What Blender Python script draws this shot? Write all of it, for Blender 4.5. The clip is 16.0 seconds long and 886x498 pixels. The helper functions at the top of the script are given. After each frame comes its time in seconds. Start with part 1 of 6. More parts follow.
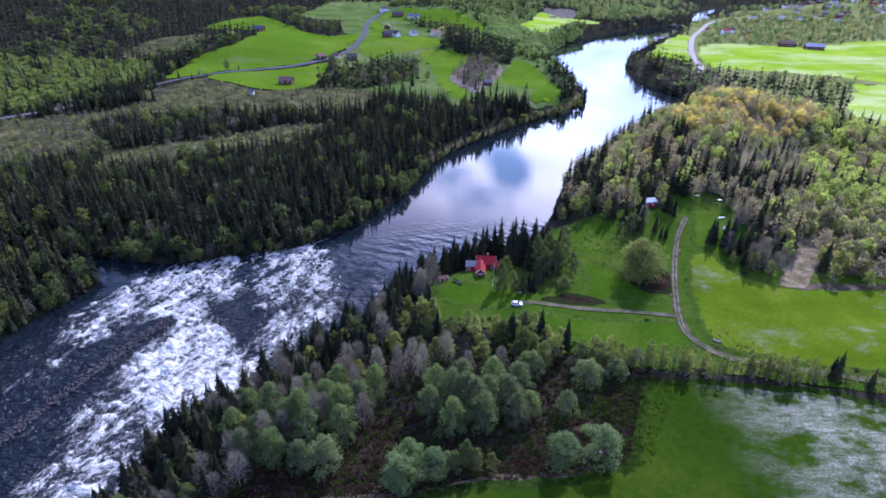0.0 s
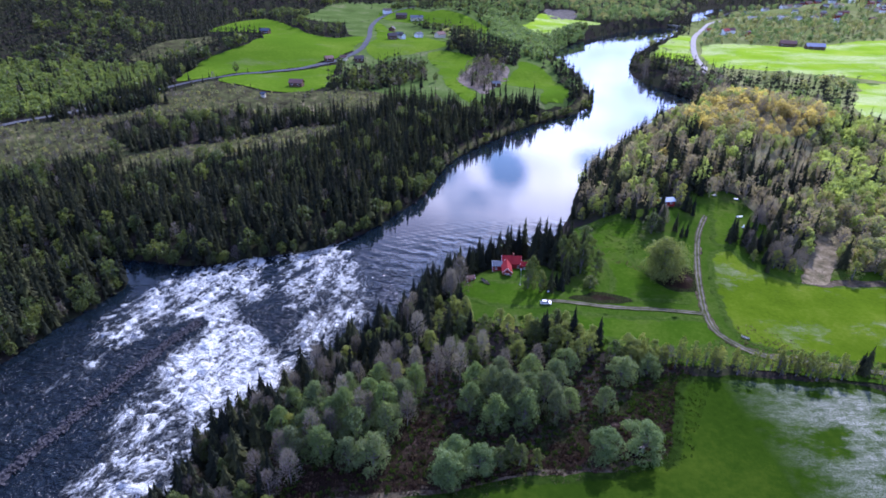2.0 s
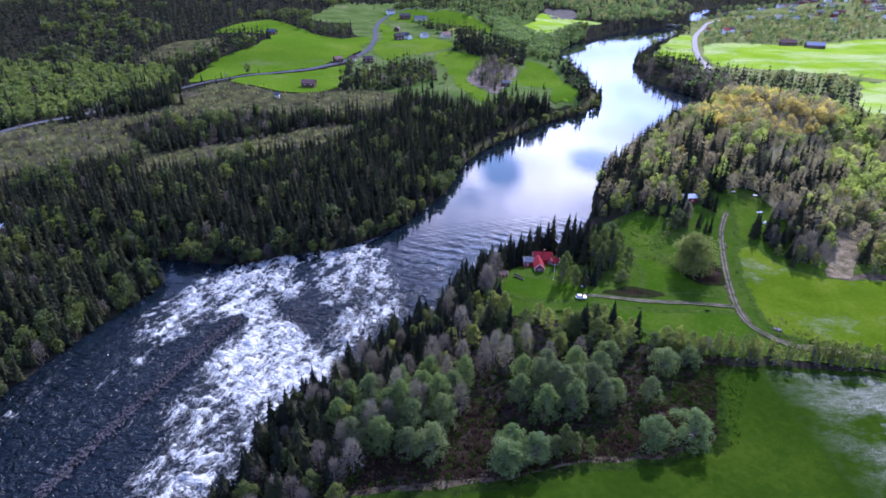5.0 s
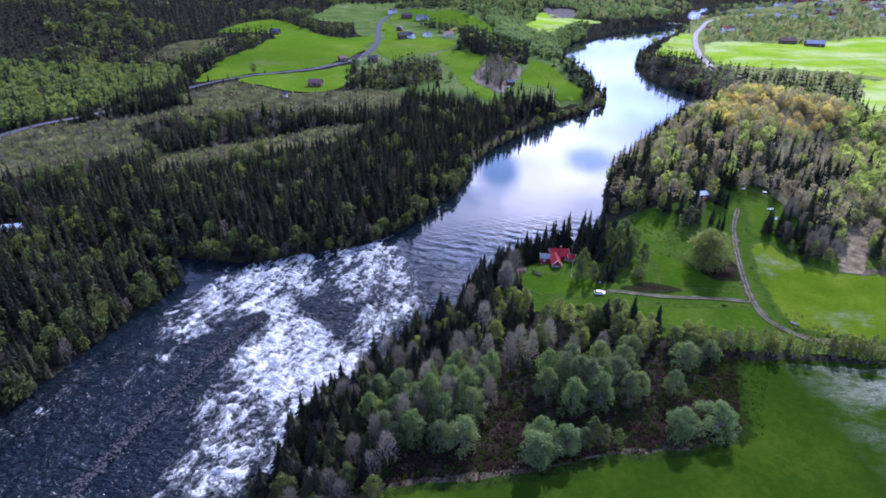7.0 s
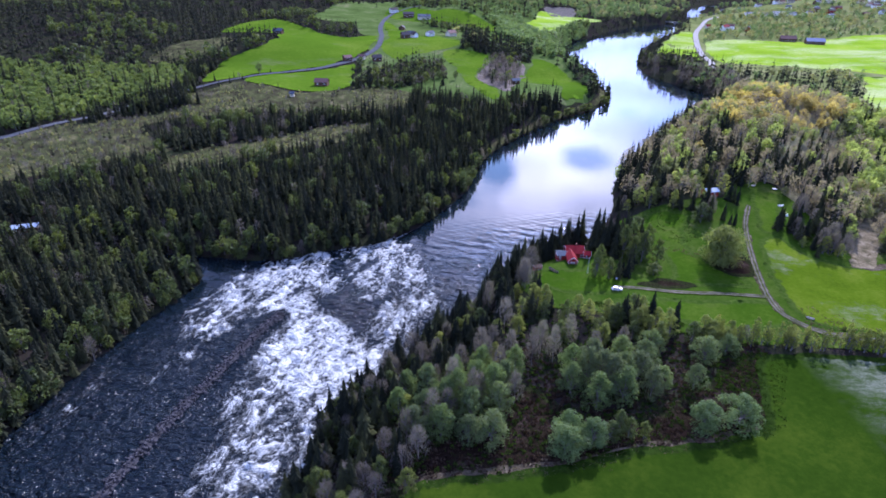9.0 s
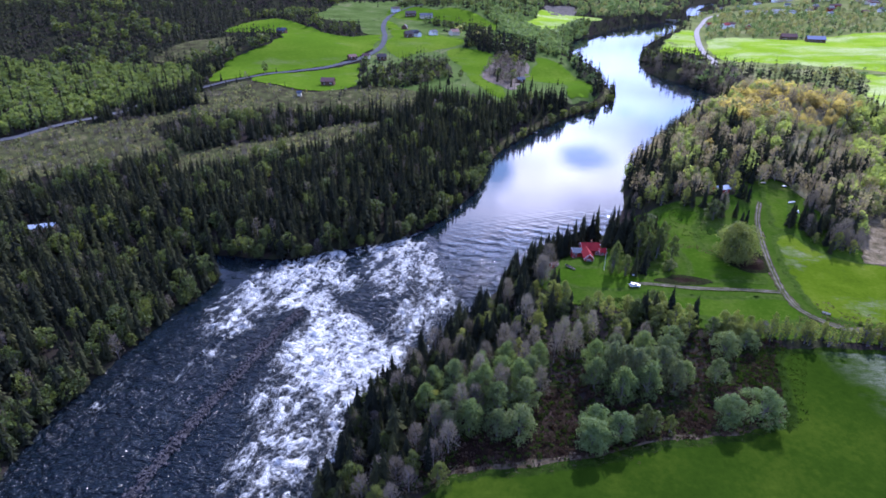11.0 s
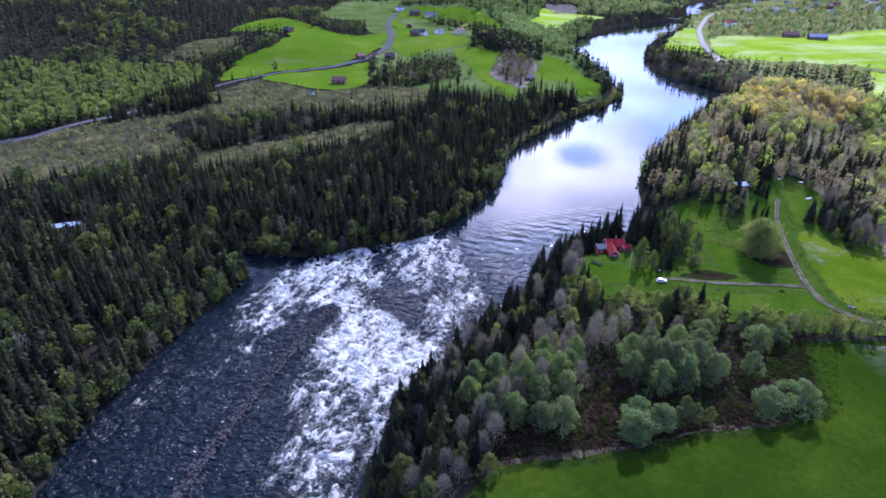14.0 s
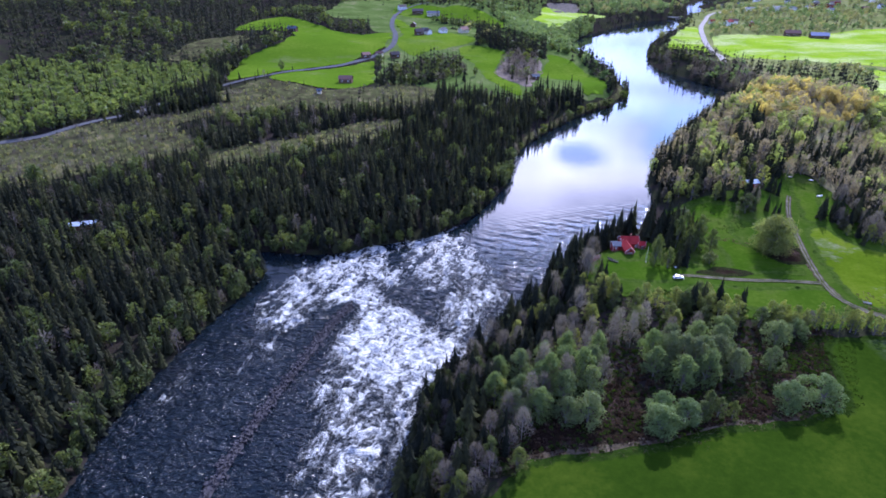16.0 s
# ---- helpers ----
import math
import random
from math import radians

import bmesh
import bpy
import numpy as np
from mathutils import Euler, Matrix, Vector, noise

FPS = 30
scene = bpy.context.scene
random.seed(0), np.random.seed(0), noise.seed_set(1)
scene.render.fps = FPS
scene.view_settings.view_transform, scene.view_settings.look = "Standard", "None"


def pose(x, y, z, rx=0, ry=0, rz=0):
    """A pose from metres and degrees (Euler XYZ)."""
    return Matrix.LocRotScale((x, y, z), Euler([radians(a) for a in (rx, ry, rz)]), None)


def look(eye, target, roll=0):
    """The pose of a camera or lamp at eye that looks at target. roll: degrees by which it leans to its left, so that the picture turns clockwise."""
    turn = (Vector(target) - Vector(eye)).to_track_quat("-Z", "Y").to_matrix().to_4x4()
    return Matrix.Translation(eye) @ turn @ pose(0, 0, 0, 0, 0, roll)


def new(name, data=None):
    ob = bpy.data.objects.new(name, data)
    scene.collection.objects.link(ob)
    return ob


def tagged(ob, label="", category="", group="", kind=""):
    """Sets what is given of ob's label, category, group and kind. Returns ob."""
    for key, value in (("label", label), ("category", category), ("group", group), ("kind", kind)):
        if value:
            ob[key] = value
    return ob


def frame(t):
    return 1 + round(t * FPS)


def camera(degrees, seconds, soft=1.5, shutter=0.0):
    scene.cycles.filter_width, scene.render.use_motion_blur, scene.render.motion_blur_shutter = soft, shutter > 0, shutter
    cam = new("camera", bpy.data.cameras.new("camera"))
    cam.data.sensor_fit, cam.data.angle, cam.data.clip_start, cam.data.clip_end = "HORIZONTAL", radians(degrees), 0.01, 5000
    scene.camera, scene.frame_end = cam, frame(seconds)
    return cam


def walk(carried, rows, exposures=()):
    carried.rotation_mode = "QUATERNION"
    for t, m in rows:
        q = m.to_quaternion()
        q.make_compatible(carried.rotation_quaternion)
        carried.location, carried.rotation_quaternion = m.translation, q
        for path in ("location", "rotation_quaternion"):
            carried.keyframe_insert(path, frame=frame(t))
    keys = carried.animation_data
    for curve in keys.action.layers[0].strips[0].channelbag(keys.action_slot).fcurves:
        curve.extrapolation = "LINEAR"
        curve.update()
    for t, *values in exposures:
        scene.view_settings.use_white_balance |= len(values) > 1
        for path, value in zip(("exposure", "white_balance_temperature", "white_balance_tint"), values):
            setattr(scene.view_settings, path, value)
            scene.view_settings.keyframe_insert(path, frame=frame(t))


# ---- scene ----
# camera: seconds, place, heading to the left, pitch, roll
cam = camera(76.0, 16.0, soft=1.75)
ROWS = [
    (0, 1.913, 0.565, 117.321, -1.863, -27.055, 1.244),
    (0.5, -1.070, 0.161, 117.525, -1.937, -27.019, 1.161),
    (1, -4.017, -0.311, 117.686, -2.020, -26.988, 1.099),
    (1.5, -6.911, -0.834, 117.813, -2.109, -26.962, 1.053),
    (2, -9.737, -1.395, 117.911, -2.202, -26.942, 1.019),
    (2.5, -12.483, -1.979, 117.989, -2.297, -26.926, 0.993),
    (3, -15.144, -2.576, 118.050, -2.393, -26.916, 0.971),
    (3.5, -17.717, -3.176, 118.101, -2.489, -26.910, 0.952),
    (4, -20.199, -3.772, 118.144, -2.583, -26.909, 0.934),
    (4.75, -23.761, -4.643, 118.201, -2.720, -26.916, 0.904),
    (5.5, -27.142, -5.472, 118.257, -2.850, -26.931, 0.868),
    (6.25, -30.370, -6.249, 118.317, -2.973, -26.954, 0.825),
    (7, -33.475, -6.969, 118.383, -3.089, -26.981, 0.775),
    (7.5, -35.494, -7.417, 118.432, -3.162, -27.002, 0.739),
    (8, -37.484, -7.838, 118.483, -3.232, -27.024, 0.701),
    (8.5, -39.457, -8.236, 118.537, -3.300, -27.047, 0.662),
    (9, -41.422, -8.611, 118.593, -3.365, -27.070, 0.623),
    (9.75, -44.374, -9.135, 118.679, -3.459, -27.105, 0.567),
    (10.5, -47.354, -9.620, 118.763, -3.551, -27.140, 0.516),
    (11.25, -50.379, -10.075, 118.842, -3.640, -27.172, 0.471),
    (12, -53.452, -10.508, 118.912, -3.727, -27.202, 0.436),
    (12.5, -55.524, -10.788, 118.952, -3.785, -27.221, 0.418),
    (13, -57.606, -11.064, 118.986, -3.841, -27.240, 0.404),
    (13.5, -59.690, -11.335, 119.014, -3.898, -27.258, 0.394),
    (14, -61.759, -11.604, 119.034, -3.952, -27.276, 0.386),
    (14.5, -63.795, -11.870, 119.049, -4.005, -27.294, 0.380),
    (15, -65.774, -12.133, 119.057, -4.055, -27.313, 0.374),
    (15.5, -67.668, -12.390, 119.061, -4.102, -27.335, 0.365),
    (16, -69.442, -12.639, 119.061, -4.144, -27.359, 0.350),
]


def aim(x, y, z, yaw, pitch, roll):
    a, b = radians(yaw), radians(pitch)
    way = Vector((-math.sin(a) * math.cos(b), math.cos(a) * math.cos(b), math.sin(b)))
    return look((x, y, z), Vector((x, y, z)) + way, roll)


walk(cam, [(r[0], aim(*r[1:])) for r in ROWS], [(0, 1.42, 5200, 29), (16, 1.42, 5200, 29)])

# ---- world, sun, exposure ----
SUN_AZ, SUN_EL = radians(29), radians(36)      # to the right of +y, above the horizon
world = bpy.data.worlds.new("world")
scene.world = world
world.use_nodes = True
wt = world.node_tree
wt.nodes.clear()


def add(tree, kind, **values):
    n = tree.nodes.new(kind)
    for k, v in values.items():
        n.inputs[k].default_value = v
    return n


def wire(tree, a, b):
    tree.links.new(a, b)


def maths(tree, op, a, b=None, clamp=False):
    n = tree.nodes.new("ShaderNodeMath")
    n.operation, n.use_clamp = op, clamp
    for i, v in enumerate((a, b)):
        if v is None:
            continue
        if isinstance(v, (int, float)):
            n.inputs[i].default_value = v
        else:
            tree.links.new(v, n.inputs[i])
    return n.outputs[0]


def ramp(tree, fac, stops):
    n = tree.nodes.new("ShaderNodeValToRGB")
    while len(n.color_ramp.elements) < len(stops):
        n.color_ramp.elements.new(0.5)
    for e, (p, c) in zip(n.color_ramp.elements, stops):
        e.position = p
        e.color = (*c, 1) if isinstance(c, tuple) else (c, c, c, 1)
    tree.links.new(fac, n.inputs[0])
    return n.outputs[0]


def blend(tree, fac, a, b, mode="MIX"):
    n = tree.nodes.new("ShaderNodeMix")
    n.data_type, n.blend_type = "RGBA", mode
    for i, v in ((0, fac), (6, a), (7, b)):
        if isinstance(v, (int, float)):
            n.inputs[i].default_value = v
        elif isinstance(v, tuple):
            n.inputs[i].default_value = (*v, 1)
        else:
            tree.links.new(v, n.inputs[i])
    return n.outputs[2]


sky = wt.nodes.new("ShaderNodeTexSky")
sky.sky_type, sky.sun_disc, sky.sun_elevation, sky.sun_rotation = "NISHITA", False, SUN_EL, SUN_AZ
sky.air_density, sky.dust_density, sky.ozone_density = 1.1, 0.15, 2.0
coord = wt.nodes.new("ShaderNodeTexCoord")
sep = wt.nodes.new("ShaderNodeSeparateXYZ")
wire(wt, coord.outputs["Generated"], sep.inputs[0])
low = maths(wt, "ADD", maths(wt, "MAXIMUM", sep.outputs[2], 0.0), 0.12)
flat = wt.nodes.new("ShaderNodeCombineXYZ")
wire(wt, maths(wt, "DIVIDE", sep.outputs[0], low), flat.inputs[0])
wire(wt, maths(wt, "DIVIDE", sep.outputs[1], low), flat.inputs[1])
shift = wt.nodes.new("ShaderNodeMapping")
shift.inputs["Location"].default_value = (0.35, 0.1, 0)
wire(wt, flat.outputs[0], shift.inputs[0])
puffs = add(wt, "ShaderNodeTexNoise", Scale=1.5, Detail=7.0, Roughness=0.56)
wire(wt, shift.outputs[0], puffs.inputs["Vector"])
# one wide blue gap low in the north among the clouds
def gap(x, y, wide, deep):
    """One over a cloud gap's middle, nought outside it."""
    m = wt.nodes.new("ShaderNodeMapping")
    m.inputs["Location"].default_value = (-x / wide, -y / deep, 0)
    m.inputs["Scale"].default_value = (1 / wide, 1 / deep, 1)
    wire(wt, flat.outputs[0], m.inputs[0])
    d = wt.nodes.new("ShaderNodeVectorMath")
    d.operation = "LENGTH"
    wire(wt, m.outputs[0], d.inputs[0])
    ragged = maths(wt, "ADD", d.outputs["Value"], maths(wt, "MULTIPLY", maths(wt, "SUBTRACT", puffs.outputs[0], 0.5), 2.5))
    return ramp(wt, ragged, [(0.55, 1.0), (1.1, 0.0)])


hole = maths(wt, "SUBTRACT", 1.0, maths(wt, "MAXIMUM", gap(0.33, 2.12, 0.12, 0.26), maths(wt, "MULTIPLY", gap(0.69, 2.16, 0.16, 0.2), 0.85)))
cover = maths(wt, "MULTIPLY", ramp(wt, puffs.outputs[0], [(0.36, 0.0), (0.48, 1.0)]), hole)
shades = add(wt, "ShaderNodeTexNoise", Scale=2.2, Detail=4.0)
wire(wt, shift.outputs[0], shades.inputs["Vector"])
cloud = ramp(wt, shades.outputs[0], [(0.34, (12.0, 12.3, 14.2)), (0.6, (20.5, 20.6, 21.4))])
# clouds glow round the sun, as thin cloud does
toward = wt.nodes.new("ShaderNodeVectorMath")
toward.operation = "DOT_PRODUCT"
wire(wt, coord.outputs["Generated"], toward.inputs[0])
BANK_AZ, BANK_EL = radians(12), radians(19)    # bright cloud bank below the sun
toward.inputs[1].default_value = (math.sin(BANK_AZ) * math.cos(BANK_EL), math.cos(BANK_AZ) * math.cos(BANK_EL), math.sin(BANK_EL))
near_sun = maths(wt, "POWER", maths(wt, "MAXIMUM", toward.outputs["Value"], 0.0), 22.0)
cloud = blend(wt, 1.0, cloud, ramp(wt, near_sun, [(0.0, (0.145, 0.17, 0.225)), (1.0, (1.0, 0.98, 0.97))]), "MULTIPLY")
# thinner and bluer towards the horizon
cloud = blend(wt, 1.0, cloud, ramp(wt, sep.outputs[2], [(0.09, (0.40, 0.47, 0.64)), (0.22, (0.6, 0.71, 0.94)), (0.33, (1.0, 1.0, 1.0)), (0.45, (0.62, 0.62, 0.68)), (0.8, (0.9, 0.9, 0.95))]), "MULTIPLY")
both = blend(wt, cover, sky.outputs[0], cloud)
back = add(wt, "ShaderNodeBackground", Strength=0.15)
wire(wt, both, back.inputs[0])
wout = wt.nodes.new("ShaderNodeOutputWorld")
wire(wt, back.outputs[0], wout.inputs[0])

sun = new("sun", bpy.data.lights.new("sun", "SUN"))
sun.data.energy, sun.data.angle, sun.data.color = 3.4, radians(0.8), (1.0, 0.93, 0.8)
to_sun = Vector((math.sin(SUN_AZ) * math.cos(SUN_EL), math.cos(SUN_AZ) * math.cos(SUN_EL), math.sin(SUN_EL)))
sun.matrix_world = look((0, 0, 300), Vector((0, 0, 300)) - to_sun)

# ---- materials ----


def material(name):
    m = bpy.data.materials.new(name)
    m.use_nodes = True
    t = m.node_tree
    return m, t, t.nodes["Principled BSDF"]


def spot(t, scale=(1, 1, 1), turn=0.0):
    c = t.nodes.new("ShaderNodeNewGeometry")
    m = t.nodes.new("ShaderNodeMapping")
    m.inputs["Scale"].default_value = scale
    m.inputs["Rotation"].default_value = (0, 0, turn)
    wire(t, c.outputs["Position"], m.inputs[0])
    return m.outputs[0]


def noise_of(t, where, scale, detail=4.0, rough=0.55, bend=0.0):
    n = add(t, "ShaderNodeTexNoise", Scale=scale, Detail=detail, Roughness=rough, Distortion=bend)
    wire(t, where, n.inputs["Vector"])
    return n.outputs[0]


def bump(t, b, height, strength, distance):
    n = add(t, "ShaderNodeBump", Strength=strength, Distance=distance)
    wire(t, height, n.inputs["Height"])
    wire(t, n.outputs[0], b.inputs["Normal"])


def earth(name, stops, wide, fine, rise=0.25, over=None, start=None, rim=None):
    """A ground cover: colours by two sizes of noise, worn ragged towards its rim."""
    m, t, b = material(name)
    p = spot(t)
    a, c = noise_of(t, p, wide, 5), noise_of(t, p, fine, 5, 0.7)
    f = maths(t, "ADD", maths(t, "MULTIPLY", a, 0.6), maths(t, "MULTIPLY", c, 0.4))
    col = ramp(t, f, stops)
    if over:
        colour, size, lo, hi = over
        q = noise_of(t, spot(t, (0.75, 1.1, 1), 0.12), size, 7, 0.72)
        lines = noise_of(t, spot(t, (0.22, 1.0, 1), 0.12), 0.8, 7, 0.8)
        r = maths(t, "MULTIPLY", ramp(t, q, [(lo, 0.0), (hi, 1.0)]), maths(t, "MULTIPLY", ramp(t, lines, [(0.38, 0.3), (0.6, 1.0)]), ramp(t, noise_of(t, p, 2.6, 5, 0.75), [(0.36, 0.1), (0.6, 1.0)])))
        if start is not None:
            xyz = t.nodes.new("ShaderNodeSeparateXYZ")
            wire(t, p, xyz.inputs[0])
            r = maths(t, "MULTIPLY", r, maths(t, "MULTIPLY", maths(t, "SUBTRACT", xyz.outputs[0], start), 0.03, True))
        col = blend(t, r, col, colour)
    if rim:
        edge = t.nodes.new("ShaderNodeAttribute")
        edge.attribute_name = "rim"
        n = noise_of(t, p, 0.35, 6, 0.7)
        r = maths(t, "MULTIPLY", maths(t, "SUBTRACT", maths(t, "ADD", n, 0.12), maths(t, "MULTIPLY", edge.outputs["Fac"], 0.75)), 6.0, True)
        col = blend(t, r, col, ramp(t, c, [(0.4, rim[0]), (0.6, rim[1])]))
    wire(t, col, b.inputs["Base Color"])
    b.inputs["Roughness"].default_value = 0.95
    b.inputs["Specular IOR Level"].default_value = 0.0
    bump(t, b, c, 0.7, rise)
    return m


RIM = ((0.022, 0.046, 0.005), (0.042, 0.066, 0.012))
M = {}
M["floor"] = earth("forest_floor", [(0.3, (0.012, 0.011, 0.010)), (0.45, (0.022, 0.018, 0.017)), (0.55, (0.020, 0.024, 0.012)), (0.68, (0.04, 0.036, 0.026))], 0.06, 0.9, 0.4)
M["heath"] = earth("heath", [(0.36, (0.014, 0.014, 0.008)), (0.45, (0.046, 0.042, 0.024)), (0.52, (0.052, 0.06, 0.022)), (0.6, (0.10, 0.09, 0.046)), (0.68, (0.18, 0.15, 0.095))], 0.1, 0.35, 0.9)
# bracken brown, darkened so that tree and cloud shade is in the colour
M["brush"] = earth("shaded_dry_brush", [(0.34, (0.007, 0.008, 0.004)), (0.44, (0.013, 0.008, 0.007)), (0.52, (0.014, 0.012, 0.007)), (0.6, (0.028, 0.019, 0.016)), (0.7, (0.07, 0.055, 0.045))], 0.12, 1.4, 0.35, rim=((0.008, 0.010, 0.005), (0.022, 0.026, 0.010)))
M["grass"] = earth("meadow_grass", [(0.3, (0.017, 0.042, 0.003)), (0.5, (0.03, 0.063, 0.004)), (0.68, (0.056, 0.088, 0.01))], 0.05, 0.7, 0.12, ((0.085, 0.085, 0.03), 0.045, 0.5, 0.66), rim=RIM)
M["hill_grass"] = earth("hill_grass", [(0.36, (0.06, 0.052, 0.038)), (0.48, (0.12, 0.108, 0.062)), (0.58, (0.17, 0.163, 0.088)), (0.68, (0.26, 0.225, 0.165))], 0.07, 0.4, 0.4)
M["crop"] = earth("young_crop", [(0.3, (0.04, 0.083, 0.006)), (0.5, (0.058, 0.108, 0.007)), (0.68, (0.1, 0.145, 0.016))], 0.015, 0.3, 0.12, ((0.13, 0.13, 0.07), 0.02, 0.56, 0.72))
M["pasture"] = earth("rough_pasture", [(0.34, (0.038, 0.055, 0.016)), (0.47, (0.058, 0.09, 0.022)), (0.57, (0.08, 0.11, 0.034)), (0.68, (0.15, 0.135, 0.08))], 0.03, 0.25, 0.4)
M["scrub"] = earth("bare_scrub", [(0.36, (0.06, 0.05, 0.045)), (0.5, (0.13, 0.11, 0.09)), (0.66, (0.2, 0.17, 0.15))], 0.08, 0.4, 0.4)
# greens raised and yellowed to hold this field's sunlight; dry patches are its own
M["patchy"] = earth("sunlit_patchy_meadow", [(0.3, (0.032, 0.058, 0.003)), (0.5, (0.055, 0.092, 0.004)), (0.68, (0.095, 0.125, 0.013))], 0.05, 0.7, 0.12, ((0.2, 0.19, 0.16), 0.06, 0.54, 0.7), rim=RIM)
# greens darker than the other meadows: cloud shade is painted into them
M["hay"] = earth("cloud_shaded_hay", [(0.3, (0.010, 0.023, 0.002)), (0.5, (0.018, 0.037, 0.003)), (0.68, (0.035, 0.057, 0.005))], 0.03, 0.5, 0.15, ((0.28, 0.28, 0.25), 0.1, 0.42, 0.58), 78.0, rim=((0.009, 0.018, 0.003), (0.018, 0.034, 0.005)))
# valley floor grass, paled to imitate the lift of distant haze
M["hazed_grass"] = earth("hazed_grass", [(0.3, (0.06, 0.075, 0.03)), (0.5, (0.12, 0.14, 0.045)), (0.68, (0.2, 0.19, 0.1))], 0.02, 0.2, 0.3)
# far meadow green brightened: the valley's sunlight is put into this colour
M["sunlit_green"] = earth("sunlit_green_meadow", [(0.3, (0.11, 0.19, 0.01)), (0.5, (0.16, 0.26, 0.014)), (0.68, (0.23, 0.3, 0.04))], 0.02, 0.3, 0.2, ((0.42, 0.41, 0.27), 0.012, 0.47, 0.61))
M["rough_grass"] = earth("rough_grass", [(0.3, (0.016, 0.036, 0.004)), (0.45, (0.026, 0.054, 0.005)), (0.58, (0.042, 0.068, 0.01)), (0.7, (0.085, 0.082, 0.042))], 0.07, 0.9, 0.25)
M["dry"] = earth("dry_grass", [(0.36, (0.022, 0.022, 0.012)), (0.46, (0.05, 0.042, 0.028)), (0.56, (0.08, 0.066, 0.047)), (0.68, (0.14, 0.12, 0.09))], 0.25, 1.1, 0.3)
M["asphalt"] = earth("asphalt", [(0.35, (0.06, 0.063, 0.07)), (0.65, (0.09, 0.093, 0.1))], 0.2, 3.0, 0.01)
M["gravel"] = earth("gravel", [(0.35, (0.2, 0.19, 0.18)), (0.65, (0.34, 0.32, 0.3))], 0.3, 3.0, 0.03)
M["sand"] = earth("sandy_slope", [(0.36, (0.05, 0.05, 0.025)), (0.48, (0.12, 0.1, 0.062)), (0.6, (0.18, 0.15, 0.1)), (0.68, (0.26, 0.22, 0.16))], 0.25, 1.2, 0.2)
M["dirt"] = earth("packed_dirt", [(0.38, (0.05, 0.046, 0.038)), (0.5, (0.1, 0.092, 0.08)), (0.65, (0.165, 0.15, 0.135))], 0.3, 1.6, 0.05)
M["track_grass"] = earth("track_grass", [(0.36, (0.025, 0.035, 0.01)), (0.5, (0.05, 0.055, 0.02)), (0.66, (0.1, 0.085, 0.055))], 0.3, 1.5, 0.12)


def paint(name, colour, rough=0.6, metal=0.0, worn=0.25, size=1.5):
    m, t, b = material(name)
    n = noise_of(t, spot(t), size, 5, 0.65)
    dark = tuple(c * (1 - worn) for c in colour)
    wire(t, ramp(t, n, [(0.35, dark), (0.65, colour)]), b.inputs["Base Color"])
    b.inputs["Roughness"].default_value, b.inputs["Metallic"].default_value = rough, metal
    if rough > 0.55:
        b.inputs["Specular IOR Level"].default_value = 0.12
    return m


M["red"] = paint("falun_red_paint", (0.26, 0.03, 0.025), 0.8)
M["red_roof"] = paint("red_metal_roof", (0.2, 0.013, 0.018), 0.8)
M["grey_roof"] = paint("grey_metal_roof", (0.075, 0.092, 0.125), 0.8)
M["blue_roof"] = paint("blue_metal_roof", (0.06, 0.1, 0.24), 0.5)
M["pale_roof"] = paint("pale_metal_roof", (0.3, 0.36, 0.46), 0.6)
M["dark_roof"] = paint("dark_tile_roof", (0.07, 0.06, 0.065), 0.8)
M["brown_roof"] = paint("brown_tile_roof", (0.16, 0.09, 0.08), 0.8)
M["white"] = paint("white_paint", (0.8, 0.8, 0.8), 0.5, 0, 0.08)
M["cream"] = paint("cream_paint", (0.6, 0.55, 0.42), 0.6, 0, 0.1)
M["brown"] = paint("brown_stain", (0.12, 0.07, 0.045), 0.8)
M["glass"] = paint("window_glass", (0.02, 0.025, 0.03), 0.05, 0, 0.1)
M["brick"] = paint("chimney_brick", (0.25, 0.12, 0.09), 0.9)
M["concrete"] = paint("concrete", (0.35, 0.34, 0.33), 0.9)
M["car_paint"] = paint("white_car_paint", (0.8, 0.8, 0.82), 0.25, 0, 0.04)
M["rubber"] = paint("black_rubber", (0.02, 0.02, 0.02), 0.8)
M["alloy"] = paint("alloy_wheel", (0.5, 0.5, 0.5), 0.35, 0.9, 0.1)
M["lamp_red"] = paint("red_lamp_glass", (0.4, 0.02, 0.02), 0.2)
M["tar"] = paint("tarred_hull", (0.03, 0.04, 0.035), 0.5)
M["stone"] = paint("dyke_stone", (0.056, 0.054, 0.062), 0.9, 0, 0.75, 0.9)
M["bark"] = paint("dark_bark", (0.06, 0.045, 0.04), 0.95, 0, 0.4, 3)
M["grey_bark"] = paint("grey_bark", (0.17, 0.155, 0.155), 0.9, 0, 0.35, 3)


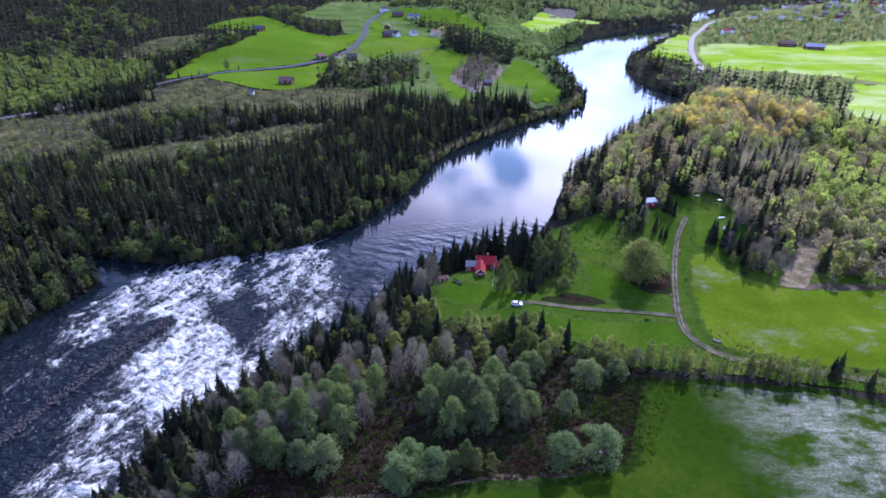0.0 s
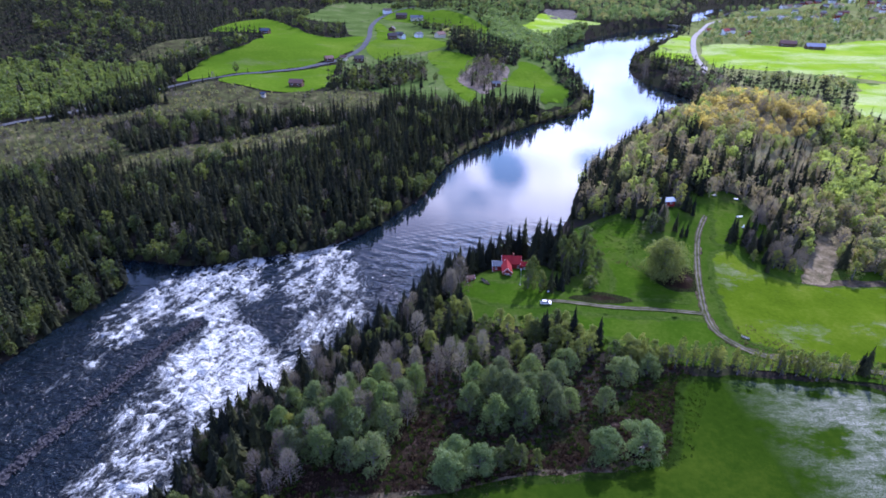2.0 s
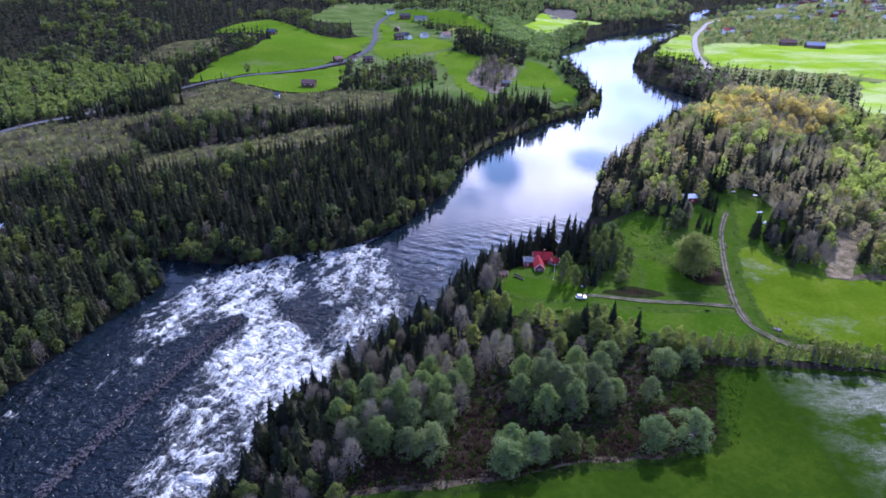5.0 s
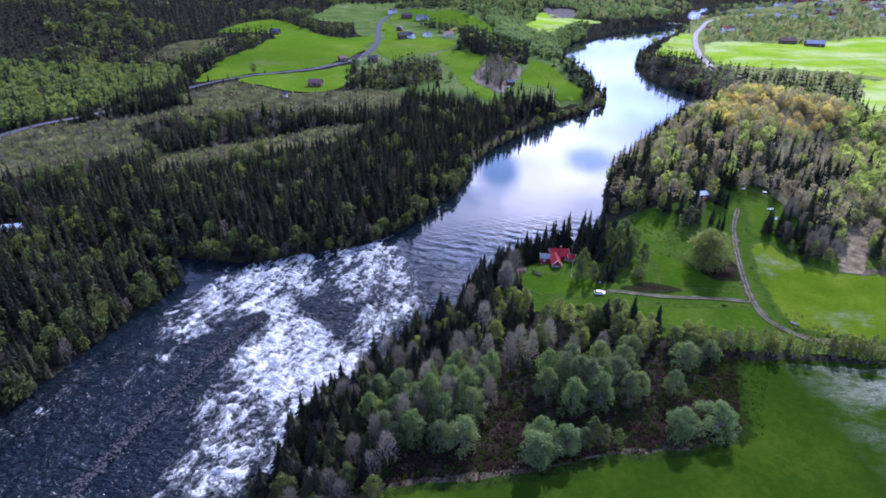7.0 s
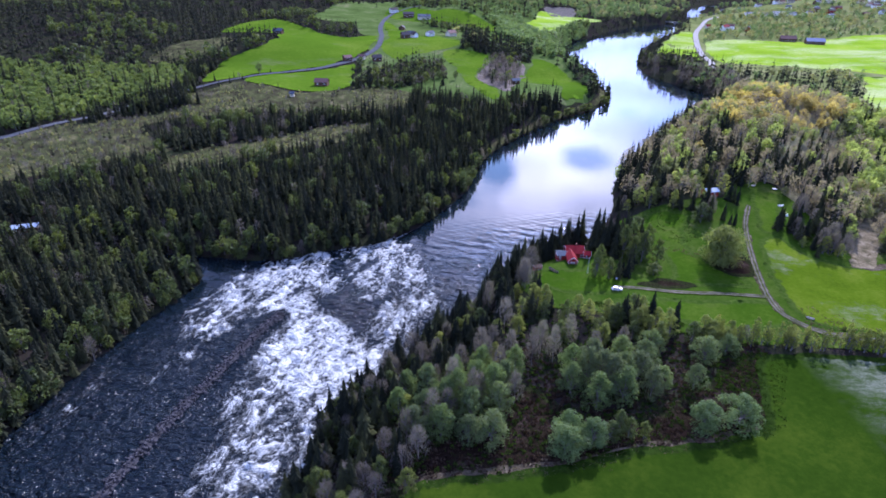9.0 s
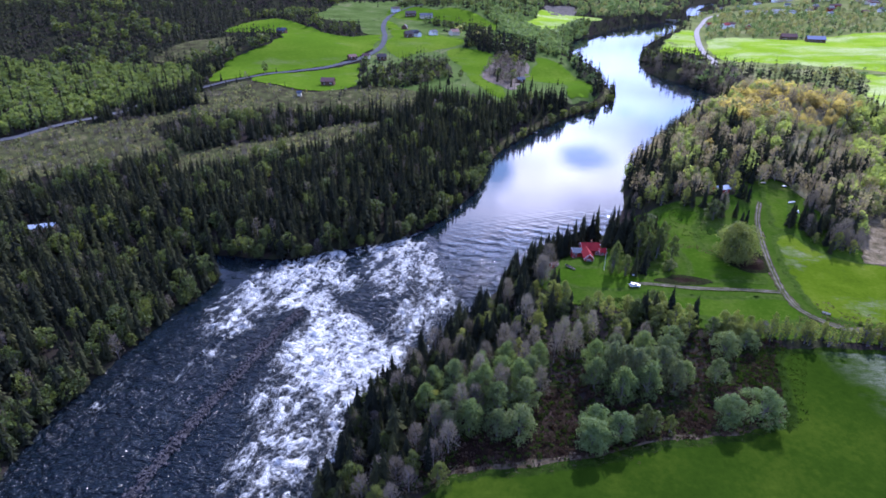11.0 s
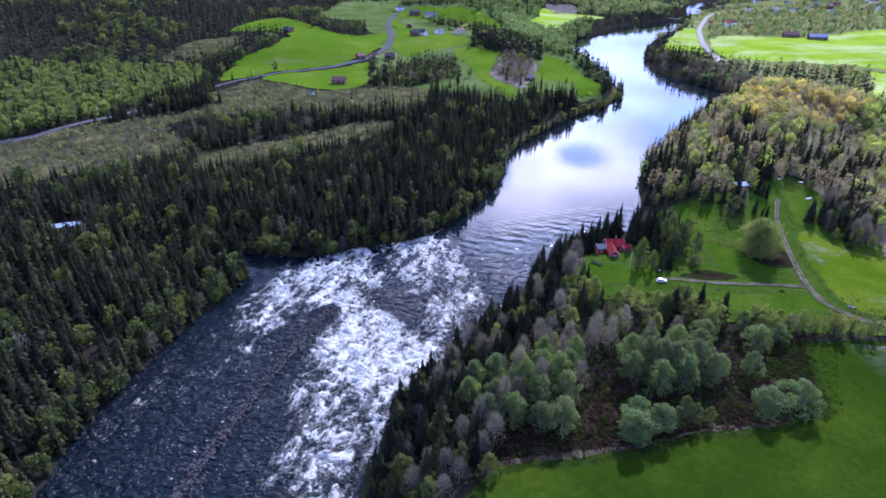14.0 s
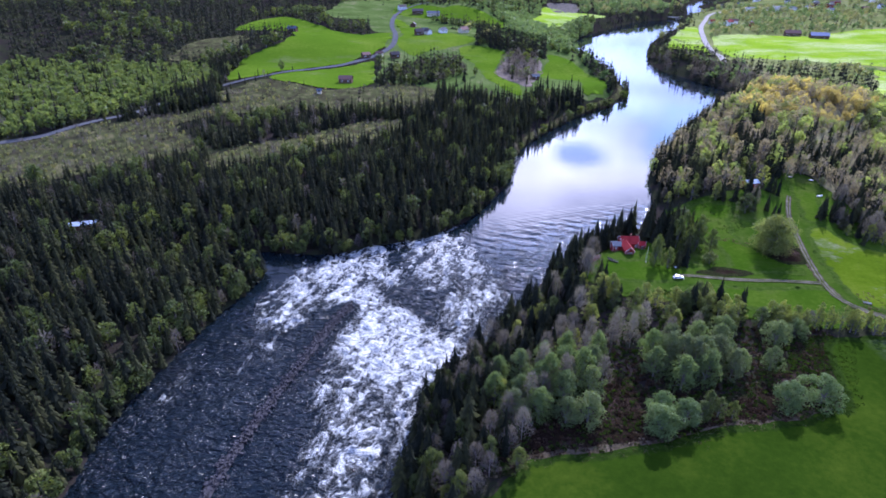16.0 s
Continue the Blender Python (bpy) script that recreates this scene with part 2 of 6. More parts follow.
def foliage(name, stops, glow=0.35, rough=0.6, shine=0.15):
    """Leaves that let some of the sun through; tint varies from tree to tree."""
    m, t, b = material(name)
    own = t.nodes.new("ShaderNodeObjectInfo")
    att = t.nodes.new("ShaderNodeAttribute")
    att.attribute_name = "tint"
    isl = t.nodes.new("ShaderNodeNewGeometry")
    f = maths(t, "FRACT", maths(t, "ADD", att.outputs["Fac"], own.outputs["Random"]))
    f = maths(t, "ADD", maths(t, "MULTIPLY", f, 0.7), maths(t, "MULTIPLY", isl.outputs["Random Per Island"], 0.3))
    col = ramp(t, f, stops)
    wire(t, col, b.inputs["Base Color"])
    b.inputs["Roughness"].default_value = rough
    b.inputs["Specular IOR Level"].default_value = shine
    tr = t.nodes.new("ShaderNodeBsdfTranslucent")
    wire(t, blend(t, 1.0, col, (1.5, 1.55, 0.85), "MULTIPLY"), tr.inputs[0])
    mix = t.nodes.new("ShaderNodeMixShader")
    mix.inputs[0].default_value = glow
    wire(t, b.outputs[0], mix.inputs[1])
    wire(t, tr.outputs[0], mix.inputs[2])
    wire(t, mix.outputs[0], t.nodes["Material Output"].inputs[0])
    return m


M["needles"] = foliage("spruce_needles", [(0.0, (0.013, 0.016, 0.013)), (0.45, (0.022, 0.026, 0.017)), (0.75, (0.042, 0.046, 0.022)), (1.0, (0.078, 0.082, 0.03))], 0.3, 0.8, 0.03)
M["fresh"] = foliage("fresh_leaves", [(0.0, (0.05, 0.068, 0.03)), (0.5, (0.072, 0.094, 0.03)), (1.0, (0.115, 0.135, 0.032))], 0.4)
M["birch"] = foliage("birch_leaves", [(0.0, (0.08, 0.105, 0.04)), (0.5, (0.105, 0.14, 0.042)), (1.0, (0.15, 0.18, 0.05))], 0.45)
M["pale_twigs"] = foliage("pale_twigs", [(0.0, (0.08, 0.07, 0.076)), (0.6, (0.125, 0.11, 0.116)), (1.0, (0.2, 0.182, 0.186))], 0.35)
M["willow"] = foliage("willow_leaves", [(0.0, (0.085, 0.125, 0.058)), (0.5, (0.11, 0.16, 0.062)), (1.0, (0.15, 0.2, 0.085))], 0.45)
M["alder"] = foliage("alder_leaves", [(0.0, (0.092, 0.105, 0.07)), (0.4, (0.094, 0.13, 0.058)), (0.75, (0.122, 0.17, 0.06)), (1.0, (0.145, 0.16, 0.09))], 0.45)
M["olive"] = foliage("budding_leaves", [(0.0, (0.17, 0.16, 0.12)), (0.35, (0.15, 0.165, 0.085)), (0.7, (0.2, 0.21, 0.09)), (1.0, (0.25, 0.2, 0.1))], 0.5)
M["lime"] = foliage("lime_leaves", [(0.0, (0.12, 0.14, 0.05)), (0.5, (0.165, 0.19, 0.055)), (1.0, (0.24, 0.25, 0.07))], 0.58)
# light green leaves, paled further so the hill's sunlight is in their colour
M["larch"] = foliage("sunlit_larch", [(0.0, (0.17, 0.205, 0.075)), (0.5, (0.235, 0.285, 0.085)), (1.0, (0.34, 0.38, 0.12))], 0.55)
M["amber"] = foliage("amber_buds", [(0.0, (0.25, 0.21, 0.11)), (0.5, (0.4, 0.32, 0.11)), (1.0, (0.52, 0.42, 0.13))], 0.5)
# paler, warmer copy of the grey twigs: the hill's sunlight painted in
M["sunlit_twigs"] = foliage("sunlit_hill_twigs", [(0.0, (0.13, 0.105, 0.09)), (0.6, (0.21, 0.175, 0.14)), (1.0, (0.31, 0.265, 0.19))], 0.45)
M["grey_twigs"] = foliage("grey_twigs", [(0.0, (0.06, 0.05, 0.055)), (0.6, (0.10, 0.085, 0.088)), (1.0, (0.165, 0.148, 0.15))], 0.35)

M["bracken"] = foliage("dead_bracken", [(0.0, (0.02, 0.013, 0.011)), (0.5, (0.042, 0.027, 0.022)), (0.85, (0.075, 0.052, 0.04)), (1.0, (0.14, 0.11, 0.085))], 0.2, 0.9, 0.02)
M["herbs"] = foliage("low_herbs", [(0.0, (0.014, 0.026, 0.006)), (0.6, (0.03, 0.055, 0.008)), (1.0, (0.052, 0.088, 0.012))], 0.3, 0.8, 0.05)
M["straw"] = foliage("dry_straw", [(0.0, (0.05, 0.04, 0.028)), (0.5, (0.1, 0.08, 0.055)), (1.0, (0.2, 0.165, 0.12))], 0.3, 0.9, 0.02)


def river_material():
    m, t, b = material("river_water")
    turn = 0.34
    p = spot(t, (1, 1, 1), turn)
    foam = t.nodes.new("ShaderNodeAttribute")
    foam.attribute_name = "foam"
    amount = foam.outputs["Fac"]
    def warped(where, scale, reach):
        n = add(t, "ShaderNodeTexNoise", Scale=scale, Detail=3.0)
        wire(t, where, n.inputs["Vector"])
        mv = t.nodes.new("ShaderNodeVectorMath")
        mv.operation = "MULTIPLY_ADD"
        wire(t, n.outputs["Color"], mv.inputs[0])
        mv.inputs[1].default_value = (reach, reach, 0)
        wire(t, where, mv.inputs[2])
        return mv.outputs[0]

    def stretched(where, x, y):
        st = t.nodes.new("ShaderNodeMapping")
        st.inputs["Scale"].default_value = (x, y, 1)
        wire(t, where, st.inputs[0])
        return st.outputs[0]

    def threads(n, power):
        """Thin bright lines where a noise crosses its middle."""
        r = maths(t, "SUBTRACT", 1.0, maths(t, "MULTIPLY", maths(t, "ABSOLUTE", maths(t, "SUBTRACT", n, 0.5)), 5.0), True)
        return maths(t, "POWER", r, power)

    bends = warped(warped(p, 0.07, 9.0), 0.4, 2.2)
    patches = noise_of(t, stretched(bends, 0.3, 0.11), 1.0, 7, 0.68)
    wide_threads = threads(noise_of(t, stretched(bends, 0.3, 0.15), 1.0, 2, 0.5), 2.0)
    fine_threads = threads(noise_of(t, stretched(bends, 0.7, 0.26), 1.0, 3, 0.55), 1.6)
    grain = noise_of(t, stretched(bends, 1.3, 0.8), 1.0, 6, 0.66)
    level = maths(t, "ADD", maths(t, "MULTIPLY", maths(t, "SUBTRACT", patches, 0.5), 2.0), maths(t, "MULTIPLY", wide_threads, 0.42))
    level = maths(t, "ADD", level, maths(t, "ADD", maths(t, "MULTIPLY", fine_threads, 0.34), maths(t, "MULTIPLY", maths(t, "SUBTRACT", grain, 0.5), 1.1)))
    spray = noise_of(t, stretched(bends, 3.4, 2.2), 1.0, 3, 0.6)
    level = maths(t, "ADD", level, maths(t, "MULTIPLY", maths(t, "SUBTRACT", spray, 0.5), maths(t, "MULTIPLY", amount, 0.75)))
    some = maths(t, "MULTIPLY", maths(t, "MULTIPLY", amount, 2.8, True), 0.34)
    level = maths(t, "ADD", level, maths(t, "ADD", some, maths(t, "SUBTRACT", amount, 1.18)))
    white = maths(t, "MULTIPLY", level, 2.4, True)
    white = maths(t, "MULTIPLY", white, maths(t, "GREATER_THAN", amount, 0.05))
    froth = ramp(t, maths(t, "ADD", maths(t, "MULTIPLY", level, 0.7), maths(t, "MULTIPLY", maths(t, "SUBTRACT", spray, 0.5), 0.9)), [(0.0, (0.13, 0.15, 0.165)), (0.25, (0.27, 0.29, 0.30)), (0.5, (0.42, 0.435, 0.425)), (0.9, (0.6, 0.605, 0.59))])
    col = blend(t, white, (0.0038, 0.0075, 0.0115), froth)
    aerated = maths(t, "MULTIPLY", maths(t, "SUBTRACT", amount, 0.4, True), 0.09)
    col = blend(t, aerated, col, (0.5, 0.48, 0.38), "ADD")
    wire(t, col, b.inputs["Base Color"])
    b.inputs["IOR"].default_value = 1.33
    chop = t.nodes.new("ShaderNodeAttribute")
    chop.attribute_name = "chop"
    wire(t, maths(t, "ADD", maths(t, "ADD", 0.02, maths(t, "MULTIPLY", chop.outputs["Fac"], 0.17)), maths(t, "MULTIPLY", white, 0.7)), b.inputs["Roughness"])
    wire(t, maths(t, "SUBTRACT", 0.5, maths(t, "MULTIPLY", chop.outputs["Fac"], 0.17)), b.inputs["Specular IOR Level"])
    small = noise_of(t, stretched(bends, 0.36, 0.62), 1.0, 3, 0.55, 0.4)
    broad = noise_of(t, spot(t, (0.1, 0.3, 1), turn + 0.5), 1.0, 3, 0.55, 0.4)
    ripples = maths(t, "MULTIPLY", maths(t, "ADD", maths(t, "MULTIPLY", small, 1.5), maths(t, "MULTIPLY", broad, 1.6)), maths(t, "ADD", 0.005, maths(t, "MULTIPLY", chop.outputs["Fac"], 1.2)))
    ripples = maths(t, "MULTIPLY", ripples, maths(t, "SUBTRACT", 1.0, maths(t, "MULTIPLY", white, 0.7)))
    h = maths(t, "ADD", ripples, maths(t, "MULTIPLY", maths(t, "MULTIPLY", white, maths(t, "MINIMUM", maths(t, "MAXIMUM", level, 0.0), 1.0)), 0.35))
    bump(t, b, h, 1.0, 1.5)
    return m


M["water"] = river_material()

# ---- plan of the place: banks, land heights, meadows, roads ----
LEFT_BANK = [(900, 1900), (790, 1740), (720, 1640), (640, 1460), (560, 1306), (459, 1233), (391, 1176), (299, 1060), (207, 922), (165, 805), (158, 713),
             (161, 622), (157, 562), (143, 517), (117, 487), (88, 461), (63, 433), (31, 393), (10, 358), (-1, 328), (-8, 300), (-21, 274),
             (-37, 248), (-50, 236), (-65, 226), (-82, 222), (-100, 215), (-117, 215), (-135, 219), (-152, 222), (-168, 220), (-172, 214),
             (-160, 210), (-142, 207), (-129, 201), (-132, 187), (-140, 170), (-145, 152), (-152, 132), (-156, 112), (-157, 80), (-162, 30), (-168, -60)]
RIGHT_BANK = [(-92, -60), (-86, 20), (-77, 70), (-74, 92), (-69, 110), (-62, 122), (-51, 136), (-38, 152), (-25, 170), (-12, 190), (4, 208),
              (26, 222), (46, 236), (64, 264), (76, 298), (90, 326), (118, 362), (158, 408), (208, 452), (250, 496), (256, 540), (243, 605),
              (235, 657), (246, 721), (288, 827), (353, 952), (423, 1045), (487, 1167), (520, 1240), (589, 1285), (662, 1389), (732, 1590), (840, 1740), (980, 1860)]
LAND_LEFT = [(-126, 283, 9), (-60, 275, 6), (-20, 310, 5), (-250, 400, 16), (-212, 449, 21), (-128, 385, 10), (-217, 234, 6), (-300, 300, 9), (-174, 489, 26), (-192, 667, 38),
             (-110, 490, 20), (-50, 726, 33), (-170, 857, 43), (11, 706, 32), (50, 516, 15), (100, 570, 9), (0, 450, 11), (-60, 400, 10), (-480, 800, 58), (-290, 1080, 64),
             (25, 984, 52), (170, 960, 12), (110, 850, 22), (-600, 600, 48), (-480, 330, 24), (300, 1200, 14), (100, 1350, 60), (-145, 160, 3), (-190, 150, 5), (-220, 80, 5), (60, 620, 20)]
LAND_RIGHT = [(-42, 95, 7), (-20, 92, 7), (20, 97, 7), (60, 110, 7), (70, 135, 6.5), (100, 120, 6), (145, 130, 5), (150, 80, 6), (0, 20, 7), (34, 168, 10.5), (25, 195, 9.5),
              (55, 200, 8.5), (90, 165, 8.5), (120, 160, 6.5), (163, 198, 4.5), (210, 180, 4), (110, 205, 9.5), (105, 250, 16), (132, 234, 11.5), (66, 246, 7), (122, 292, 19),
              (172, 340, 28), (212, 385, 33), (250, 375, 25), (255, 315, 7), (310, 300, 5), (170, 395, 22), (330, 420, 9), (330, 560, 6)]
LAND_FAR = [(460, 620, 7), (320, 760, 6), (560, 880, 9), (500, 1020, 12), (760, 960, 12), (700, 1250, 18), (1050, 1450, 40), (900, 1100, 24), (700, 600, 12), (800, 250, 20),
            (-900, 1000, 110), (-600, 1500, 110), (0, 1800, 90), (500, 2000, 12), (1000, 2300, 15), (1700, 1500, 50), (-1500, 600, 160), (1500, 700, 60), (900, 1750, 6), (700, 1480, 5)]
LAND = np.array(LAND_LEFT + LAND_RIGHT + LAND_FAR, float)


def curve_line(points, steps=4, closed=False):
    """A Catmull-Rom line through the points."""
    p = np.array(points, float)
    n = len(p)
    out = []
    for i in range(n if closed else n - 1):
        a, b, c, d = (p[(i + k) % n] if closed else p[min(max(i + k, 0), n - 1)] for k in (-1, 0, 1, 2))
        for s in range(steps):
            u = s / steps
            out.append(0.5 * (2 * b + (c - a) * u + (2 * a - 5 * b + 4 * c - d) * u * u + (3 * b - a - 3 * c + d) * u ** 3))
    if not closed:
        out.append(p[-1])
    return np.array(out)


def to_line(q, line, closed=False):
    """Distance of points q from a line, and the nearest point on it."""
    a = line
    b = np.roll(line, -1, 0) if closed else line[1:]
    a = a if closed else line[:-1]
    best = np.full(len(q), 1e18)
    near = np.zeros_like(q)
    for p0, p1 in zip(a, b):
        d = p1 - p0
        u = np.clip(((q - p0) @ d) / max(d @ d, 1e-9), 0, 1)
        f = p0 + u[:, None] * d
        e = ((q - f) ** 2).sum(1)
        m = e < best
        best[m], near[m] = e[m], f[m]
    return np.sqrt(best), near


def inside(q, poly):
    x, y = q[:, 0], q[:, 1]
    r = np.zeros(len(q), bool)
    for (x0, y0), (x1, y1) in zip(poly, np.roll(poly, -1, 0)):
        if y0 == y1:
            continue
        r ^= ((y0 > y) != (y1 > y)) & (x < (x1 - x0) * (y - y0) / (y1 - y0) + x0)
    return r


RIVER = np.vstack([curve_line(LEFT_BANK, 4), curve_line(RIGHT_BANK, 4)])


def smooth(a, b, x):
    u = np.clip((x - a) / (b - a), 0, 1)
    return u * u * (3 - 2 * u)


def water_level(q):
    """Still above the ledge, falling some three metres through the rapids."""
    y = q[:, 1] - 0.25 * (q[:, 0] + 70)
    return -0.9 * smooth(232, 192, y) - 1.0 * smooth(185, 130, y) - 0.8 * smooth(130, 60, y)


def from_river(q):
    d = np.full(len(q), 400.0)
    m = (q[:, 0] > -600) & (q[:, 0] < 1400) & (q[:, 1] < 2300) & (q[:, 1] > -500)
    d[m] = to_line(q[m], RIVER, True)[0]
    return np.where(inside(q, RIVER), -d, d)


def waves(q, size, seed):
    """A cheap smooth unevenness made of crossed sines."""
    r = np.random.RandomState(seed)
    s = np.zeros(len(q))
    for k in range(7):
        a, f, ph = r.uniform(0, 6.28), r.uniform(0.6, 1.8) / size, r.uniform(0, 6.28)
        s += np.sin((q[:, 0] * math.cos(a) + q[:, 1] * math.sin(a)) * f * 6.28 + ph)
    return s / 3.5


def height(q, river=None):
    q = np.atleast_2d(np.asarray(q, float))
    d2 = ((q[:, None, :] - LAND[None, :, :2]) ** 2).sum(2)
    w = 1 / (d2 + 18.0 ** 2) ** 1.6
    land = (w * LAND[:, 2]).sum(1) / w.sum(1)
    far = np.hypot(q[:, 0] - 100, q[:, 1] - 300)
    land += smooth(2600, 4600, far) * 90 + waves(q, 55, 3) * 0.35
    d = from_river(q) if river is None else river
    wl = water_level(q)
    rise = np.where(d > 0, 0.5 * smooth(0, 2, d) + (land - wl - 0.5) * smooth(1.0, 26, d) ** 0.8, -np.minimum(3.0, 0.35 - 0.3 * d))
    return wl + rise


def z_at(x, y):
    return float(height([(x, y)])[0])


def part(name, bm, mat, parent=None, label="", smooth_faces=False):
    me = bpy.data.meshes.new(name)
    bm.to_mesh(me)
    bm.free()
    me.materials.append(mat)
    if smooth_faces:
        me.polygons.foreach_set("use_smooth", [True] * len(me.polygons))
    ob = new(name, me)
    ob.parent = parent
    if label:
        ob["label"] = label
    return ob


def mesh_of(name, v, f, mats, tint=None, mat_index=None, flat=True):
    """A mesh from arrays of corners and of triangles or quads."""
    v, f = np.asarray(v, np.float32), np.asarray(f, np.int32)
    me = bpy.data.meshes.new(name)
    k = f.shape[1]
    me.vertices.add(len(v))
    me.vertices.foreach_set("co", v.ravel())
    me.loops.add(f.size)
    me.loops.foreach_set("vertex_index", f.ravel())
    me.polygons.add(len(f))
    me.polygons.foreach_set("loop_start", np.arange(0, f.size, k, dtype=np.int32))
    me.polygons.foreach_set("loop_total", np.full(len(f), k, np.int32))
    if mat_index is not None:
        me.polygons.foreach_set("material_index", np.asarray(mat_index, np.int32))
    me.polygons.foreach_set("use_smooth", np.full(len(f), not flat))
    if tint is not None:
        for key, values in tint.items():
            at = me.attributes.new(key, "FLOAT", "POINT")
            at.data.foreach_set("value", np.asarray(values, np.float32))
    me.update(calc_edges=True)
    for m in mats:
        me.materials.append(m)
    return me


def grid_faces(nx, ny):
    i = np.arange((nx - 1) * (ny - 1))
    a = i % (nx - 1) + (i // (nx - 1)) * nx
    return np.stack([a, a + 1, a + 1 + nx, a + nx], 1)


def growing(start, stop, step, factor):
    out, x = [], start
    step = math.copysign(step, stop - start)
    while abs(x) < abs(stop):
        out.append(x)
        step *= factor
        x += step
    return out + [stop]


# river: fine mesh through the rapids, coarse elsewhere
FLOW = np.array([-0.34, -0.94])
SIDE = np.array([-0.94, 0.34])
# the line of the stone dyke that parts the rapids
DYKE = curve_line([(-92, 173), (-95, 167), (-98.5, 159), (-103, 147), (-107.5, 135), (-112, 123), (-116, 110), (-120, 96), (-125, 76), (-130, 54), (-133, 40)], 10)
# white water: outline, how white (below nought: smooth dark tongues), how soft its edge is
FOAM = [([(-91, 176), (-75, 175), (-65, 164), (-48, 149), (-53, 135), (-61, 124), (-72, 124), (-86, 131), (-96, 143), (-93.5, 157), (-91, 168)], 1.2, 6.0),
        ([(-94, 146), (-72, 130), (-61, 128), (-66, 116), (-73, 104), (-76, 92), (-97, 94), (-99, 118), (-98, 135)], 0.84, 8.0),
        ([(-61, 127), (-68, 120), (-75, 110), (-78, 98), (-76, 84), (-73, 96), (-70, 108), (-64, 118)], 1.0, 3.0),
        ([(-98, 100), (-76, 98), (-78, 76), (-82, 40), (-122, 40), (-108, 72)], 0.66, 10.0),
        ([(-127, 172), (-122, 190), (-113, 206), (-98, 218), (-80, 226), (-76, 209), (-68, 192), (-84, 182), (-95, 174), (-104, 168), (-113, 156), (-122, 160)], 0.82, 10.0),
        ([(-104, 181), (-98, 190), (-87, 188), (-75, 176), (-89, 170), (-97, 174)], 1.02, 5.0),
        ([(-73, 223), (-55, 234), (-40, 226), (-30, 196), (-30, 178), (-44, 186), (-61, 178), (-68, 195)], 0.74, 9.0),
        ([(-57, 174), (-46, 187), (-30, 182), (-30, 174), (-45, 156), (-52, 152), (-61, 161)], 0.9, 7.0),
        ([(-86, 226), (-64, 231), (-46, 245), (-42, 242), (-60, 226), (-82, 222)], 0.75, 5.0),
        ([(-120, 168), (-112, 160), (-108, 148), (-116, 140), (-124, 150)], 0.5, 9.0),
        ([(-160, 140), (-128, 176), (-118, 160), (-112, 130), (-122, 90), (-134, 40), (-158, 40), (-158, 100)], 0.15, 8.0),
        ([(-147, 124), (-143, 142), (-139, 142), (-143, 118)], 0.5, 4.0),
        ([(-127, 146), (-120, 146), (-122, 134), (-128, 136)], 0.46, 4.0),
        ([(-74, 178), (-62, 181), (-58, 166), (-50, 152), (-56, 150), (-65, 161)], -0.28, 5.0)]


def foam_at(q):
    s = np.zeros(len(q))
    for outline, much, soft in FOAM:
        poly = curve_line(outline, 5, True)
        lo, hi = poly.min(0) - soft, poly.max(0) + soft
        i = np.nonzero(((q > lo) & (q < hi)).all(1))[0]
        d = to_line(q[i], poly, True)[0] * np.where(inside(q[i], poly), 1, -1)
        f = much * smooth(-soft, soft, d)
        s[i] = np.maximum(s[i], f) if much > 0 else np.maximum(s[i] + f, np.minimum(s[i], 0.12))
    return s


rx, ry = np.arange(-180, 84, 0.75), np.arange(40, 264, 0.75)
Q1 = np.stack(np.meshgrid(rx, ry), -1).reshape(-1, 2)
foam1 = foam_at(Q1)
by_dyke = to_line(Q1, DYKE)[0]
foam1 *= 0.12 + 0.88 * smooth(2.4, 5.0, by_dyke)
u, w = Q1 @ FLOW, Q1 @ SIDE
# breaking crests lie across the flow: steep upstream, their foam trailing off downstream
bent = waves(np.c_[w, u], 26, 71) * 4.5 + waves(np.c_[w, u], 9, 72) * 1.6
saw = ((u + bent) / 9.5) % 1
broken = smooth(-0.5, 0.6, waves(np.c_[u * 0.5, w], 11, 73))
trail = broken * (1 - saw) ** 1.7
brink = broken * np.exp(-(np.minimum(saw, 1 - saw) / 0.13) ** 2)
foam1 = np.clip(foam1 * (0.72 + 0.5 * trail + 0.14 * waves(np.c_[u * 0.3, w], 7, 52)) + 0.42 * brink * smooth(0.22, 0.6, foam1), 0, 1.3)
calm = 0.2 + 0.8 * smooth(2.0, 8.0, by_dyke)
lip = smooth(240, 214, Q1[:, 1] - 0.3 * (Q1[:, 0] + 40)) * smooth(160, 190, Q1[:, 1]) * (1 - np.minimum(foam1, 1))
train = np.sin(6.283 * (u + 0.8 * waves(np.c_[w, u], 18, 74)) / 6.6) * (0.5 + 0.5 * waves(np.c_[u, w], 16, 75))
still = smooth(254, 214, Q1[:, 1] - 0.3 * (Q1[:, 0] + 40))
z1 = water_level(Q1) + calm * still * ((0.1 + 0.85 * np.minimum(foam1, 0.95)) * brink + 0.3 * lip * train + (0.06 + 0.45 * foam1) * waves(np.c_[u * 0.7, w], 9, 5)
                               + (0.09 + 0.3 * foam1) * waves(np.c_[u, w * 0.8], 3.2, 6))
F1 = grid_faces(len(rx), len(ry))
ys = np.array(list(np.arange(263.0, 700, 8.0)) + list(np.arange(705, 2000, 25.0)))
ys[0] = ry[-1]
xs = np.arange(-60, 1100, 12.0)
Q2 = np.stack(np.meshgrid(xs, ys), -1).reshape(-1, 2)
Q3 = np.stack(np.meshgrid(np.arange(-200, 40, 20.0), np.arange(-100, 41, 20.0)), -1).reshape(-1, 2)
n1, n2 = len(Q1), len(Q1) + len(Q2)
